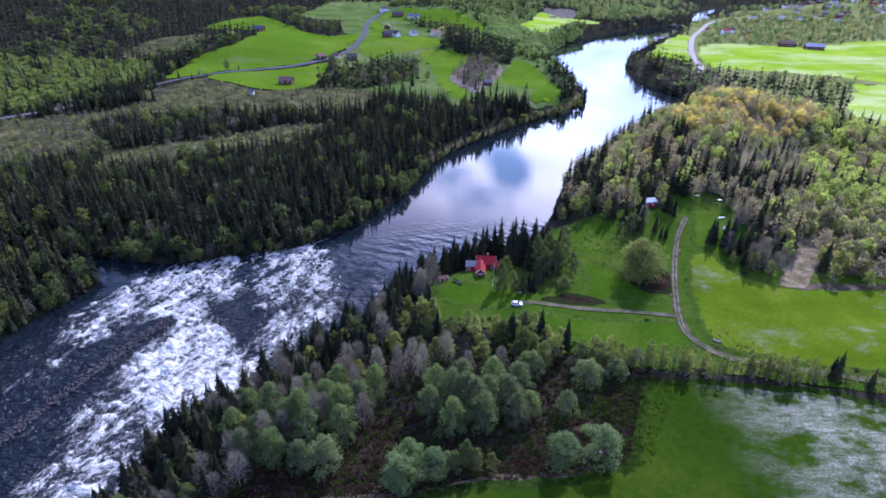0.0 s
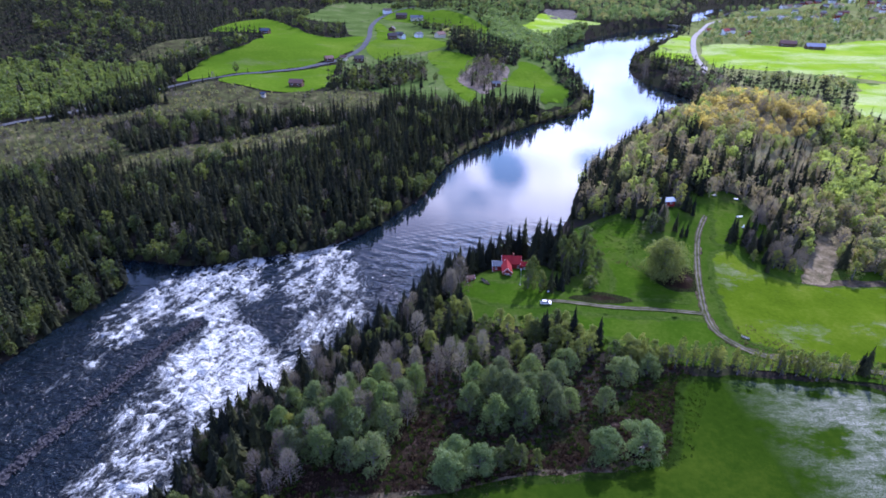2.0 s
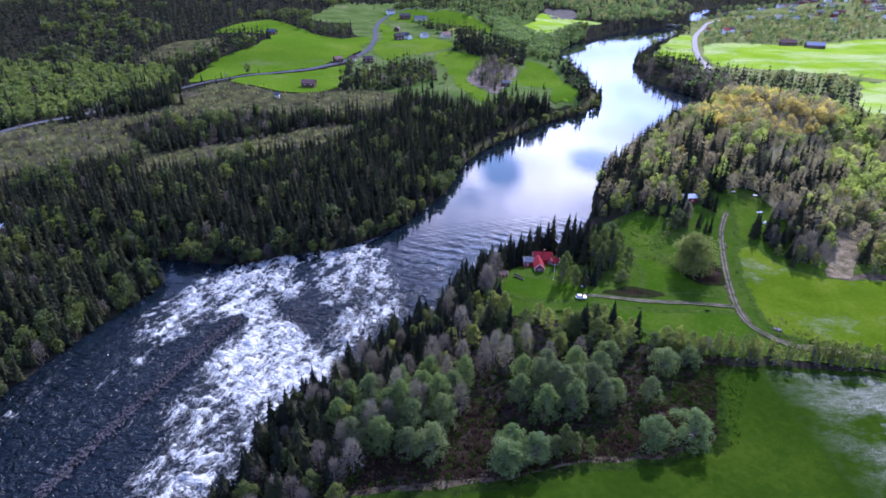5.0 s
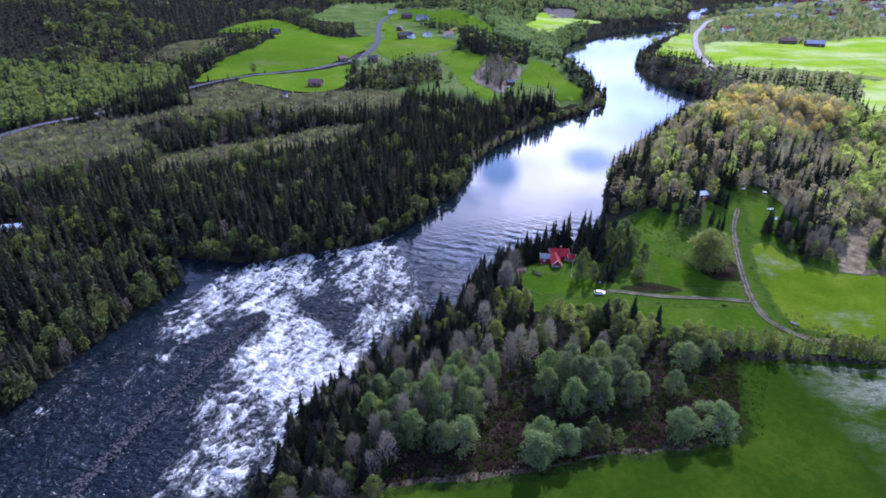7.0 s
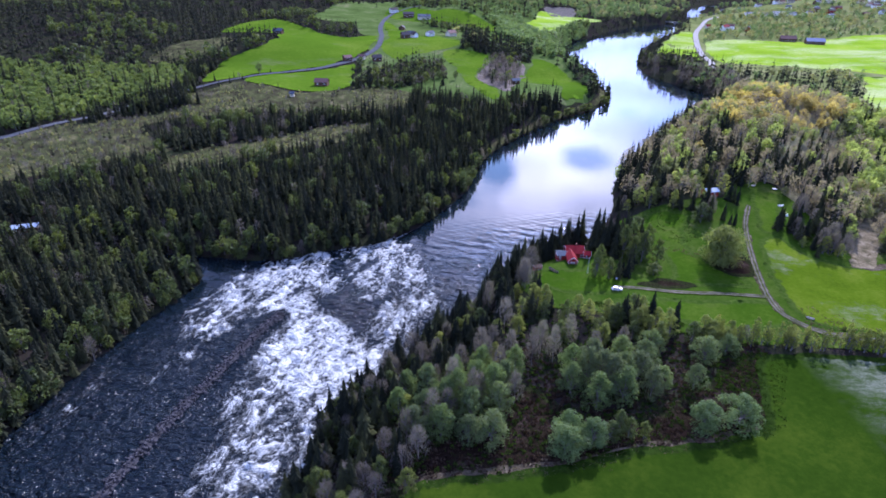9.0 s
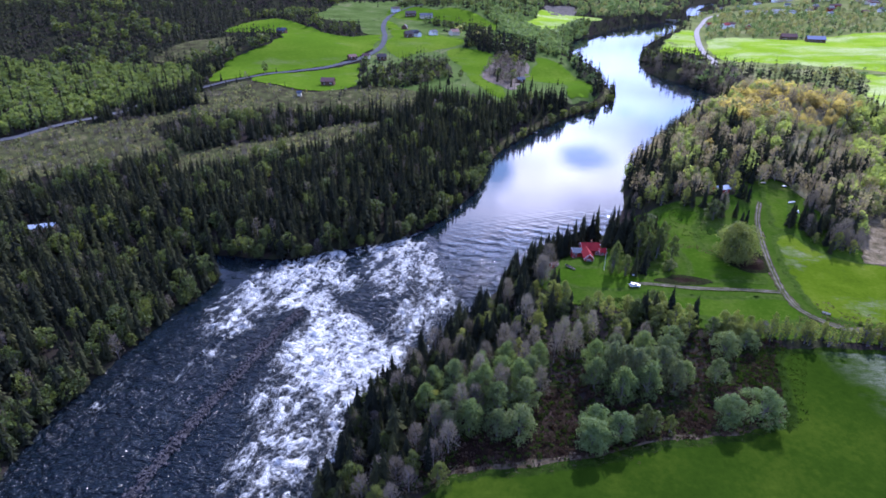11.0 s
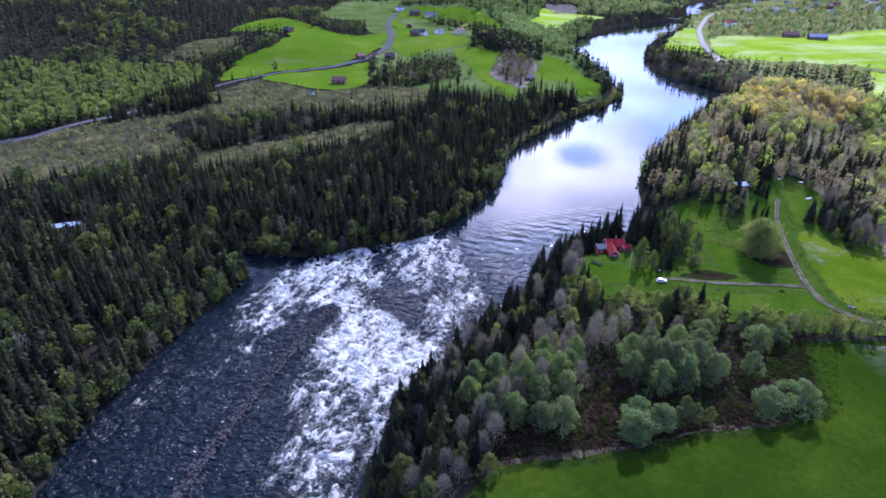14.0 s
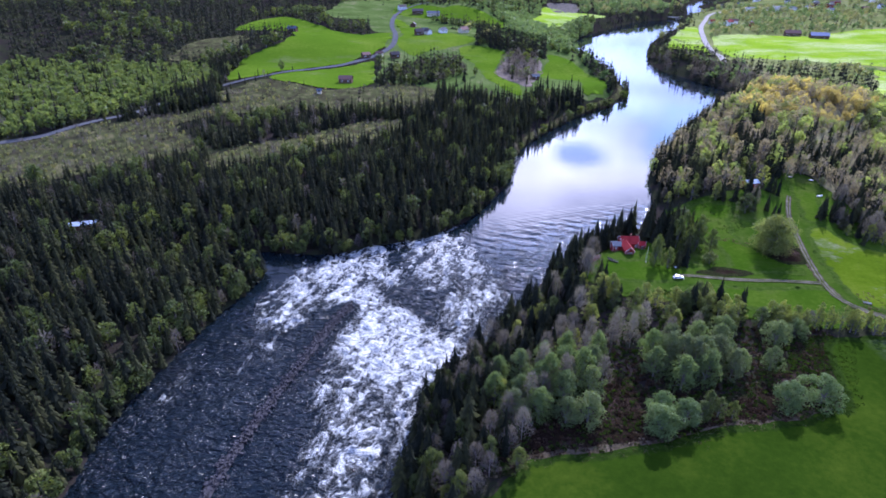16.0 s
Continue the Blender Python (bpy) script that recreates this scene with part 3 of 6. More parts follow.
rv = np.vstack([np.c_[Q1, z1], np.c_[Q2, np.zeros(len(Q2))], np.c_[Q3, water_level(Q3) - 0.1]])
rf = np.vstack([F1, grid_faces(len(xs), len(ys)) + n1, grid_faces(12, 8) + n2])
rfoam = np.r_[foam1 + 0.015, np.zeros(len(Q2)), np.zeros(len(Q3))]
rchop = smooth(244, 172, rv[:, 1] - 0.3 * (rv[:, 0] + 40) + 5 * waves(rv[:, :2], 22, 95)) ** 1.8
d1 = from_river(rv[:, :2])
keep = (d1[rf] < 6).any(1)
rf = rf[keep]
river = tagged(new("river", mesh_of("river", rv, rf, [M["water"]], {"foam": rfoam, "chop": rchop}, flat=False)), "dark river with white rapids and a calm bright reach", "river", kind="structure")

# meadows, clearings and roads lie draped on the ground
MEADOWS, SUNK = [], []


def lift(q):
    return 0.06 + 0.0004 * np.hypot(q[:, 0] + 30, q[:, 1])


def drape(name, poly, mat, label, category="meadow", cell=2.0, rise=0.0, blocks=True, smooth_edge=True):
    poly = curve_line(poly, 10, True) if smooth_edge else np.array(poly, float)
    if smooth_edge:
        t = np.roll(poly, -1, 0) - np.roll(poly, 1, 0)
        nrm = np.c_[-t[:, 1], t[:, 0]] / (np.linalg.norm(t, axis=1)[:, None] + 1e-9)
        poly = poly + nrm * (waves(poly, 7 * cell, 41) * 0.4 * cell + waves(poly, 2.6 * cell, 42) * 0.22 * cell)[:, None]
    x0, y0 = poly.min(0) - cell
    x1, y1 = poly.max(0) + cell
    xs, ys = np.arange(x0, x1 + cell, cell), np.arange(y0, y1 + cell, cell)
    q = np.stack(np.meshgrid(xs, ys), -1).reshape(-1, 2)
    d, near = to_line(q, poly, True)
    ins = inside(q, poly)
    f = grid_faces(len(xs), len(ys))
    ok = ins | (d < cell * 0.75)
    f = f[ok[f].all(1) & ins[f].any(1)]
    edge = ok & (d < cell * 0.75)
    q[edge] = near[edge]
    use = np.unique(f)
    back = np.zeros(len(q), int)
    back[use] = np.arange(len(use))
    q, f = q[use], back[f]
    z = height(q) + lift(q) + rise
    SUNK.append(poly)
    if blocks:
        MEADOWS.append(poly)
    rim = np.clip(to_line(q, poly, True)[0] / (2.2 * cell), 0, 1)
    return tagged(new(name, mesh_of(name, np.c_[q, z], f, [mat], {"rim": rim}, flat=False)), label, category, kind="structure")


ROADS = []


def road(name, line, width, mat, label, rise=0.1, ruts=False):
    c = curve_line(line, 8)
    t = np.gradient(c, axis=0)
    t /= np.linalg.norm(t, axis=1)[:, None]
    nrm = np.c_[-t[:, 1], t[:, 0]]
    offs = np.array([-1, -0.6, -0.2, 0.2, 0.6, 1]) * width / 2
    if ruts:
        offs = np.array([-1, -0.66, -0.28, 0.28, 0.66, 1]) * width / 2
    q = (c[:, None, :] + nrm[:, None, :] * offs[None, :, None]).reshape(-1, 2)
    z = height(q) + lift(q) * 1.25 + rise
    k = len(offs)
    f = grid_faces(k, len(c))
    band = np.isin(np.arange(len(f)) % (k - 1), (0, 2, 4)).astype(int) if ruts else None
    if ruts:
        q += nrm.repeat(k, 0) * (waves(q, 3.0, 61) * 0.16)[:, None]
    ROADS.append((c, width))
    return tagged(new(name, mesh_of(name, np.c_[q, z], f, [mat, M["track_grass"]], None, band, flat=False)), label, "road", kind="structure")


drape("valley_floor", [(262, 560), (300, 640), (280, 740), (330, 860), (430, 1010), (520, 1200), (680, 1380), (900, 1650), (1500, 1650), (1300, 700), (800, 300), (420, 280), (340, 330), (300, 470)], M["hazed_grass"], "spring grass of the far valley, paled for haze", "grass", 14.0, -0.15, False)
drape("rough_grass", [(-2, 178), (8, 196), (30, 205), (58, 214), (62, 246), (90, 246), (112, 246), (128, 268), (150, 262), (150, 216), (166, 204), (240, 206), (280, 190), (280, 108), (190, 118), (135, 128), (97, 135), (62, 139), (30, 152), (8, 160)],
      M["rough_grass"], "rough green and brown grass between the meadows", "grass", 2.0, -0.07, False)
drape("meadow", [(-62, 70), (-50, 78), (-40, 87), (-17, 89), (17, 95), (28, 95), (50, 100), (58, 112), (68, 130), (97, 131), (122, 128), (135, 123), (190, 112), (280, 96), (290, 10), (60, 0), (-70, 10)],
      M["hay"], "hay meadow with cloud shade in its green and pale bare streaks", cell=1.6, rise=0.1)
drape("meadow", [(95, 150), (98, 175), (105, 197), (111, 208), (122, 211), (125, 196), (139, 187), (157, 190), (176, 189), (240, 192), (262, 150), (200, 134), (138, 136), (112, 141)],
      M["patchy"], "bright green meadow beside the gravel track", cell=1.6)
drape("meadow", [(116, 214), (125, 214), (132, 226), (141, 242), (150, 256), (145, 265), (136, 263), (127, 246), (120, 228)], M["grass"], "green lawn between spruces", cell=1.5)
drape("meadow", [(61, 218), (63, 200), (62, 185), (58, 174), (74, 172), (87, 170), (88, 180), (80, 190), (77, 203), (82, 218), (90, 234), (74, 243)], M["grass"], "green meadow sloping to the river", cell=1.5)
drape("meadow", [(34, 163), (60, 163), (88, 161), (91, 150), (76, 143), (46, 149), (30, 157)], M["grass"], "green strip below the gravel drive", cell=1.5)
drape("meadow", [(6, 186), (16, 185), (30, 183), (42, 172), (32, 165), (16, 166), (2, 175)], M["grass"], "mown lawn before the red cabin", cell=1.4)
drape("meadow", [(302, 708), (288, 755), (330, 850), (410, 975), (432, 980), (388, 882), (352, 790), (326, 718)], M["sunlit_green"], "sunlit meadow on the river cape", cell=6)
drape("meadow", [(352, 700), (366, 780), (404, 870), (470, 905), (560, 888), (660, 930), (760, 960), (920, 900), (820, 640), (580, 560), (475, 640), (420, 668)], M["sunlit_green"], "sunlit yellow-green meadow with pale patches", cell=7)
drape("meadow", [(425, 560), (470, 612), (560, 545), (640, 430), (460, 350), (350, 400), (352, 460)], M["sunlit_green"], "sunlit meadow behind the wooded hill", cell=6)
drape("meadow", [(-214, 497), (-165, 547), (-125, 582), (-103, 615), (-86, 665), (-85, 742), (-131, 730), (-171, 775), (-240, 850), (-275, 755), (-205, 735), (-192, 644), (-217, 593), (-227, 550)], M["crop"], "large green field above the country road", cell=6)
drape("meadow", [(-183, 490), (-166, 531), (-122, 566), (-97, 596), (-96, 569), (-98, 486), (-144, 475)], M["crop"], "green field below the country road", cell=5)
drape("meadow", [(-81, 886), (-70, 780), (-68, 715), (-74, 665), (-56, 617), (-35, 640), (12, 672), (14, 712), (-15, 752), (-34, 742), (-50, 800)], M["crop"], "green field round the farm", cell=5)
drape("meadow", [(-76, 916), (-35, 881), (-7, 890), (87, 890), (90, 920), (19, 945), (-5, 935), (-39, 975), (-72, 985)], M["crop"], "pale green pasture above the farm", cell=6)
drape("meadow", [(-161, 1010), (-92, 975), (-92, 858), (-144, 823), (-185, 880)], M["pasture"], "rough tufted pasture on the slope", cell=7)
drape("meadow", [(-6, 646), (10, 661), (48, 653), (39, 604), (22, 561), (36, 497), (28, 474), (10, 540), (7, 583), (0, 612)], M["crop"], "narrow green field between woods", cell=4)
drape("meadow", [(94, 650), (110, 645), (120, 612), (128, 540), (114, 504), (91, 489), (103, 545), (66, 558), (77, 590), (92, 620)], M["crop"], "green field on the river cape", cell=4)
drape("meadow", [(253, 1311), (320, 1344), (300, 1242), (252, 1235)], M["dirt"], "ploughed brown field near the far bank", cell=9)
drape("clearing", [(24, 562), (48, 640), (67, 650), (79, 604), (66, 558), (46, 501), (35, 518)], M["scrub"], "grey-brown scrubby clearing with bare bushes", "clearing", 4, blocks=False)
drape("pasture", [(-104, 512), (-56, 492), (28, 462), (91, 480), (118, 504), (138, 550), (146, 640), (132, 690), (200, 900), (250, 1040), (230, 1200), (-60, 1200), (-170, 1020), (-120, 830), (-92, 700), (-90, 560)], M["pasture"], "olive rough pasture between the far fields", "pasture", 8, -0.12, blocks=False)
drape("meadow", [(150, 1010), (200, 985), (262, 1070), (330, 1160), (300, 1230), (236, 1272), (190, 1110)], M["sunlit_green"], "sunlit field near the far bank", cell=9)
drape("clearing", [(-182, 304), (-149, 322), (-113, 345), (-73, 376), (-70, 413), (-106, 394), (-145, 362), (-188, 333)], M["heath"], "felled strip with pale tufted grass", "clearing", 4, blocks=False)
drape("clearing", [(-308, 368), (-330, 350), (-290, 283), (-261, 292), (-237, 310), (-206, 326), (-188, 338), (-224, 380), (-181, 408), (-150, 428), (-166, 446), (-247, 397)], M["heath"], "felled clearing with brown mottled brush", "clearing", 4, blocks=False)
drape("clearing", [(-226, 450), (-205, 474), (-186, 486), (-146, 470), (-98, 480), (-60, 500), (-34, 478), (-50, 430), (-93, 424), (-160, 425), (-200, 430)], M["heath"], "brushy clearing with cut branches", "clearing", 4, blocks=False)
drape("clearing", [(-300, 660), (-255, 700), (-235, 650), (-250, 590), (-300, 590)], M["heath"], "small felled clearing in the woods", "clearing", 5, blocks=False)
drape("bank_slope", [(-52, 84), (-44, 96), (-30, 106), (-10, 120), (0, 110), (14, 104), (34, 113), (60, 129), (70, 130), (60, 112), (52, 97), (28, 91), (17, 91), (-17, 85), (-40, 83)], M["brush"], "slope of brown dead bracken, darkened for tree shade", "slope", 1.6, -0.03, False)
drape("verge", [(-50, 84), (-40, 88.6), (-17, 91), (2, 92.8), (17, 96.8), (28, 97.4), (40, 99), (50, 101), (50, 98), (28, 93.5), (17, 93), (-17, 87.5), (-40, 85.5)], M["dry"], "strip of dry pale grass along the field edge", "verge", 1.0, 0.0, False)
drape("hill_floor", [(150, 214), (182, 197), (250, 205), (300, 260), (320, 350), (290, 430), (240, 470), (190, 430), (140, 360), (110, 300), (128, 270), (150, 262)], M["hill_grass"], "pale dry floor of the open hill wood", "slope", 4.0, 0.0, False)
drape("sandy_slope", [(140, 187), (148, 187), (161, 200), (175, 220), (169, 226), (157, 210), (147, 199)], M["sand"], "bare sandy slope at the wood's edge", "slope", 1.6, 0.05)
# dark patch paints the big tree's shade onto the brownish ground
drape("verge", [(81, 182), (90, 178), (96, 183), (97, 193), (91, 199), (82, 195)], M["brush"], "brown ground with painted shade under the big tree", "verge", 1.4, 0.03)
drape("verge", [(93, 171), (91, 160), (91, 152), (95, 147), (101, 143), (112, 141), (112, 139.5), (99, 141.5), (92, 146), (88, 154), (88.5, 164), (92, 177), (99, 196), (107, 212), (109, 211), (101, 195)], M["dry"], "dry grass verge along the track", "verge", 1.0, 0.02, False)
drape("verge", [(139, 187), (150, 190), (160, 193), (176, 191), (200, 193), (200, 189), (176, 187), (157, 187.5), (146, 185)], M["dry"], "rough dry edge of the wood", "verge", 1.4, 0.03, False)
drape("verge", [(43, 171.5), (48, 175), (56, 178), (64, 175), (66, 171), (54, 170)], M["brush"], "brown verge with dead grass", "verge", 1.4, 0.03)

road("road", [(123, 240), (112, 222), (101, 197), (94, 177), (90, 164), (89, 154), (93, 147), (99, 142), (112, 138.5), (140, 133), (200, 123), (260, 112)], 2.6, M["dirt"], "gravel farm track with two wheel ruts", ruts=True)
road("road", [(90, 164), (73, 166.5), (53, 168), (39, 169.5), (33, 169.5)], 2.3, M["dirt"], "gravel drive to the cabin", ruts=True)
road("road", [(-420, 318), (-318, 358), (-295, 373), (-264, 413), (-243, 445), (-222, 477), (-194, 497), (-163, 539), (-125, 574), (-99, 608), (-79, 656), (-76, 731), (-81, 832), (-68, 936), (-20, 1000)], 6.0, M["asphalt"], "grey asphalt country road", 0.3)
road("road", [(300, 640), (333, 708), (352, 772), (388, 869), (436, 975), (493, 1078), (560, 1185), (640, 1240)], 7.5, M["gravel"], "pale road curving along the river", 0.3)
road("road", [(760, 1230), (700, 1300), (690, 1420), (780, 1560)], 8.0, M["asphalt"], "grey road in the far settlement", 0.6)
road("river_bank", [(4, 352), (22, 386), (52, 426), (80, 458), (110, 488), (134, 516), (150, 560)], 4.5, M["heath"], "tan grassy bank above the calm water", 0.15)

# ground: one sheet to the horizon
gx = np.array(growing(-402, -4600, 6, 1.12)[::-1] + list(np.arange(-398, 402, 4.0)) + growing(404, 4600, 6, 1.1))
gy = np.array(growing(-20, -1500, 10, 1.5)[::-1] + list(np.arange(-12, 520, 4.0)) + list(np.arange(522, 1300, 9.0)) + growing(1305, 4800, 14, 1.12))
G = np.stack(np.meshgrid(gx, gy), -1).reshape(-1, 2)
gz = height(G)
for poly in SUNK:
    m = ((G > poly.min(0)) & (G < poly.max(0))).all(1)
    i = np.nonzero(m)[0]
    i = i[inside(G[i], poly)]
    if len(i):
        gz[i] -= np.minimum(0.7, 0.3 * to_line(G[i], poly, True)[0])
ground = tagged(new("ground", mesh_of("ground", np.c_[G, gz], grid_faces(len(gx), len(gy)), [M["floor"]], flat=False)),
                "brown forest floor and heath with low hills", "ground", kind="structure")


# ---- trees ----
RNG = np.random.RandomState(11)


def spruce_shape(h, r, tiers, spokes, rng, trunk=5):
    """Trunk corners and faces, then the drooping boughs, tier on tier."""
    tv, tf = [], []
    for k in range(trunk):
        a = 6.283 * k / trunk
        tv += [(0.018 * h * math.cos(a), 0.018 * h * math.sin(a), 0), (0.004 * h * math.cos(a), 0.004 * h * math.sin(a), 0.9 * h)]
    for k in range(trunk):
        a, b = 2 * k, 2 * ((k + 1) % trunk)
        tf += [(a, b, a + 1), (b, b + 1, a + 1)]
    v, f = [], []
    for k in range(tiers):
        s = k / (tiers - 1)
        z = h * (0.16 + 0.8 * s ** 0.92)
        reach = r * (1 - s) ** 0.82 + 0.035 * r
        turn = rng.uniform(0, 6.28)
        reach *= rng.uniform(0.72, 1.14)
        for j in range(spokes):
            a = turn + 6.283 * (j + rng.uniform(-0.3, 0.3)) / spokes
            n = reach * rng.uniform(0.55, 1.25)
            wide = min(n * 0.36, reach * 2.3 / spokes) * rng.uniform(0.8, 1.2)
            dz = rng.uniform(-0.02, 0.02) * h
            ca, sa = math.cos(a), math.sin(a)
            root = (0, 0, z + dz + 0.05 * h * (1 - 0.5 * s))
            tip = (n * ca, n * sa, z + dz - 0.8 * n)
            m = 0.6 * n
            lv = (m * ca - wide * sa, m * sa + wide * ca, z + dz - 0.6 * n)
            rv_ = (m * ca + wide * sa, m * sa - wide * ca, z + dz - 0.6 * n)
            i = len(v)
            v += [root, lv, tip, rv_]
            f += [(i, i + 1, i + 2), (i, i + 2, i + 3)]
    i = len(v)
    w = 0.05 * r
    v += [(w, 0, 0.9 * h), (-w * 0.5, w * 0.9, 0.9 * h), (-w * 0.5, -w * 0.9, 0.9 * h), (0, 0, h * 1.02)]
    f += [(i, i + 1, i + 3), (i + 1, i + 2, i + 3), (i + 2, i, i + 3)]
    return (np.array(tv), np.array(tf)), (np.array(v), np.array(f))


def limb(v, f, a, b, ra, rb, sides=4):
    a, b = Vector(a), Vector(b)
    d = (b - a).normalized()
    s = d.orthogonal().normalized()
    t = d.cross(s)
    i = len(v)
    for k in range(sides):
        q = 6.283 * k / sides
        o = s * math.cos(q) + t * math.sin(q)
        v += [tuple(a + o * ra), tuple(b + o * rb)]
    for k in range(sides):
        p, n = i + 2 * k, i + 2 * ((k + 1) % sides)
        f += [(p, n, p + 1), (n, n + 1, p + 1)]


def leafy_shape(h, r, lobes, cards, size, rng, low=0.28, spread=1.0, single=False):
    """Trunk with limbs, and a crown of leaf tufts gathered in uneven lobes."""
    tv, tf = [], []
    limb(tv, tf, (0, 0, 0), (rng.uniform(-0.2, 0.2), rng.uniform(-0.2, 0.2), h * 0.55), 0.022 * h + 0.03, 0.012 * h, 5)
    v, f = [], []
    mid, rise = h * (1 + low) / 2, h * (1 - low) / 2
    for k in range(lobes):
        s = (k + 0.5) / lobes
        zz = 1 - 2 * s
        a = 2.4 * k + rng.uniform(-0.5, 0.5)
        out = math.sqrt(max(0, 1 - zz * zz)) * rng.uniform(0.5, 0.82) * spread
        c = np.array((r * out * math.cos(a), r * out * math.sin(a), mid + rise * zz * rng.uniform(0.6, 0.85)))
        lr = r * rng.uniform(0.3, 0.46)
        if k % 3 == 0:
            limb(tv, tf, (0, 0, h * rng.uniform(0.2, 0.5)), tuple(c), 0.011 * h, 0.004 * h, 3)
        for j in range(cards):
            d = rng.normal(size=3)
            d[2] = d[2] * 0.9 + 0.35
            d /= np.linalg.norm(d)
            p = c + d * lr * rng.uniform(0.6, 1.08) * (1, 1, 0.85)
            nrm = d + rng.normal(size=3) * 0.7
            nrm /= np.linalg.norm(nrm)
            s1 = np.cross(nrm, rng.normal(size=3))
            s1 /= np.linalg.norm(s1)
            s2 = np.cross(nrm, s1)
            g = size * rng.uniform(0.65, 1.35)
            i = len(v)
            v += [p - s1 * g, p - s2 * g * 0.6 + nrm * g * 0.15, p + s1 * g * 0.9 - nrm * g * 0.25, p + s2 * g * 0.6 + nrm * g * 0.15]
            if single:
                v[-1:] = []
                f += [(i, i + 1, i + 2)]
                v[-2] = p + s2 * g * 0.9 + nrm * g * 0.15
            else:
                f += [(i, i + 1, i + 2), (i, i + 2, i + 3)]
    return (np.array(tv), np.array(tf)), (np.array(v), np.array(f))


def crown_shape(h, r, clumps, cards, size, rng, low=0.12, point=0.0):
    """A broadleaf tree: forked limbs that carry separate leaf clumps, with gaps and an uneven outline."""
    tv, tf, v, f = [], [], [], []
    fork = h * rng.uniform(0.16, 0.26)
    limb(tv, tf, (0, 0, 0), (0, 0, fork), 0.03 * h, 0.022 * h, 5)
    swell = rng.uniform(0.6, 1.2, 7)
    for k in range(clumps):
        s = (k + 0.5) / clumps
        a = 2.4 * k + rng.uniform(-0.6, 0.6)
        up = low + (1 - low) * s ** 0.8
        belly = math.sin(math.pi * min(1, 0.16 + 0.84 * up ** (1.1 - point))) ** 0.62
        out = r * belly * swell[int(a / 0.9) % 7] * rng.uniform(0.55, 1.0)
        c = np.array((out * math.cos(a), out * math.sin(a), h * up * rng.uniform(0.9, 0.99)))
        lr = r * rng.uniform(0.2, 0.36) * (1.1 - 0.35 * up)
        if k % 4 == 0:
            mid = (c[0] * 0.5, c[1] * 0.5, fork + (c[2] - fork) * 0.6)
            limb(tv, tf, (0, 0, fork * 0.95), mid, 0.014 * h, 0.009 * h, 3)
            limb(tv, tf, mid, tuple(c), 0.009 * h, 0.003 * h, 3)
        n = int(cards * rng.uniform(0.6, 1.3))
        d = rng.normal(size=(n, 3))
        d[:, 2] = d[:, 2] * 0.8 + 0.5
        d /= np.linalg.norm(d, axis=1)[:, None]
        p = c + d * (lr * rng.uniform(0.45, 1.12, n) ** 0.7)[:, None] * (1.05, 1.05, 0.8)
        nrm = d + rng.normal(size=(n, 3)) * 0.8 + (0, 0, 0.3)
        nrm /= np.linalg.norm(nrm, axis=1)[:, None]
        s1 = np.cross(nrm, rng.normal(size=(n, 3)))
        s1 /= np.linalg.norm(s1, axis=1)[:, None]
        s2 = np.cross(nrm, s1)
        g = (size * rng.uniform(0.6, 1.4, n))[:, None]
        i = len(v)
        v += list(np.stack([p - s1 * g, p + s2 * g * 0.95 + nrm * g * 0.15, p + s1 * g * 0.9 - s2 * g * 0.3], 1).reshape(-1, 3))
        f += [(i + 3 * j, i + 3 * j + 1, i + 3 * j + 2) for j in range(n)]
    return (np.array(tv), np.array(tf)), (np.array(v), np.array(f))


def bare_shape(h, r, twigs, rng, wide=0.05):
    """A leafless tree: trunk, rising limbs and a haze of thin twigs."""
    tv, tf = [], []
    limb(tv, tf, (0, 0, 0), (0.1, 0, h * 0.9), 0.014 * h, 0.004 * h, 5)
    v, f = [], []
    for k in range(12):
        a, z = 2.4 * k, h * rng.uniform(0.2, 0.75)
        n = r * rng.uniform(0.6, 1.0) * (1.1 - z / h * 0.6)
        limb(tv, tf, (0, 0, z), (n * math.cos(a), n * math.sin(a), z + n * 0.95), 0.006 * h, 0.002 * h, 3)
    for k in range(twigs):
        a, z = rng.uniform(0, 6.28), h * rng.uniform(0.22, 0.96)
        rr = r * math.sqrt(rng.uniform(0.02, 1)) * (1.0 - 0.75 * max(0, z / h - 0.45) / 0.55)
        p = np.array((rr * math.cos(a), rr * math.sin(a), z))
        d = np.array((math.cos(a) * 0.5, math.sin(a) * 0.5, 0.9)) + rng.normal(size=3) * 0.35
        d *= rng.uniform(0.5, 1.3) * h * 0.1 / np.linalg.norm(d)
        s = np.cross(d, rng.normal(size=3))
        s *= wide / np.linalg.norm(s)
        i = len(v)
        v += [p - s, p + s, p + d]
        f += [(i, i + 1, i + 2)]
    return (np.array(tv), np.array(tf)), (np.array(v), np.array(f))


def tree_template(name, trunk, crown, bark, leaf):
    return (mesh_of("trunk", *trunk, [bark]), mesh_of("crown", *crown, [leaf], {"tint": np.zeros(len(crown[0]))}))


SPRUCES, THICKET = [], []


def plant(name, pair, x, y, size, label, group, turn=None):
    if name == "spruce":
        if len(SPRUCES) >= 285:
            THICKET.append((x, y, size[1]))
            return None
        SPRUCES.append((x, y))
    ob = new(name)
    ob.location = (x, y, z_at(x, y) - 0.15)
    ob.scale = (size[0], size[0], size[1])
    ob.rotation_euler = (0, 0, RNG.uniform(0, 6.28) if turn is None else turn)
    for key, me in zip(("trunk", "crown"), pair):
        o = new(key, me)
        o.parent = ob
    return tagged(ob, label, "tree", group)


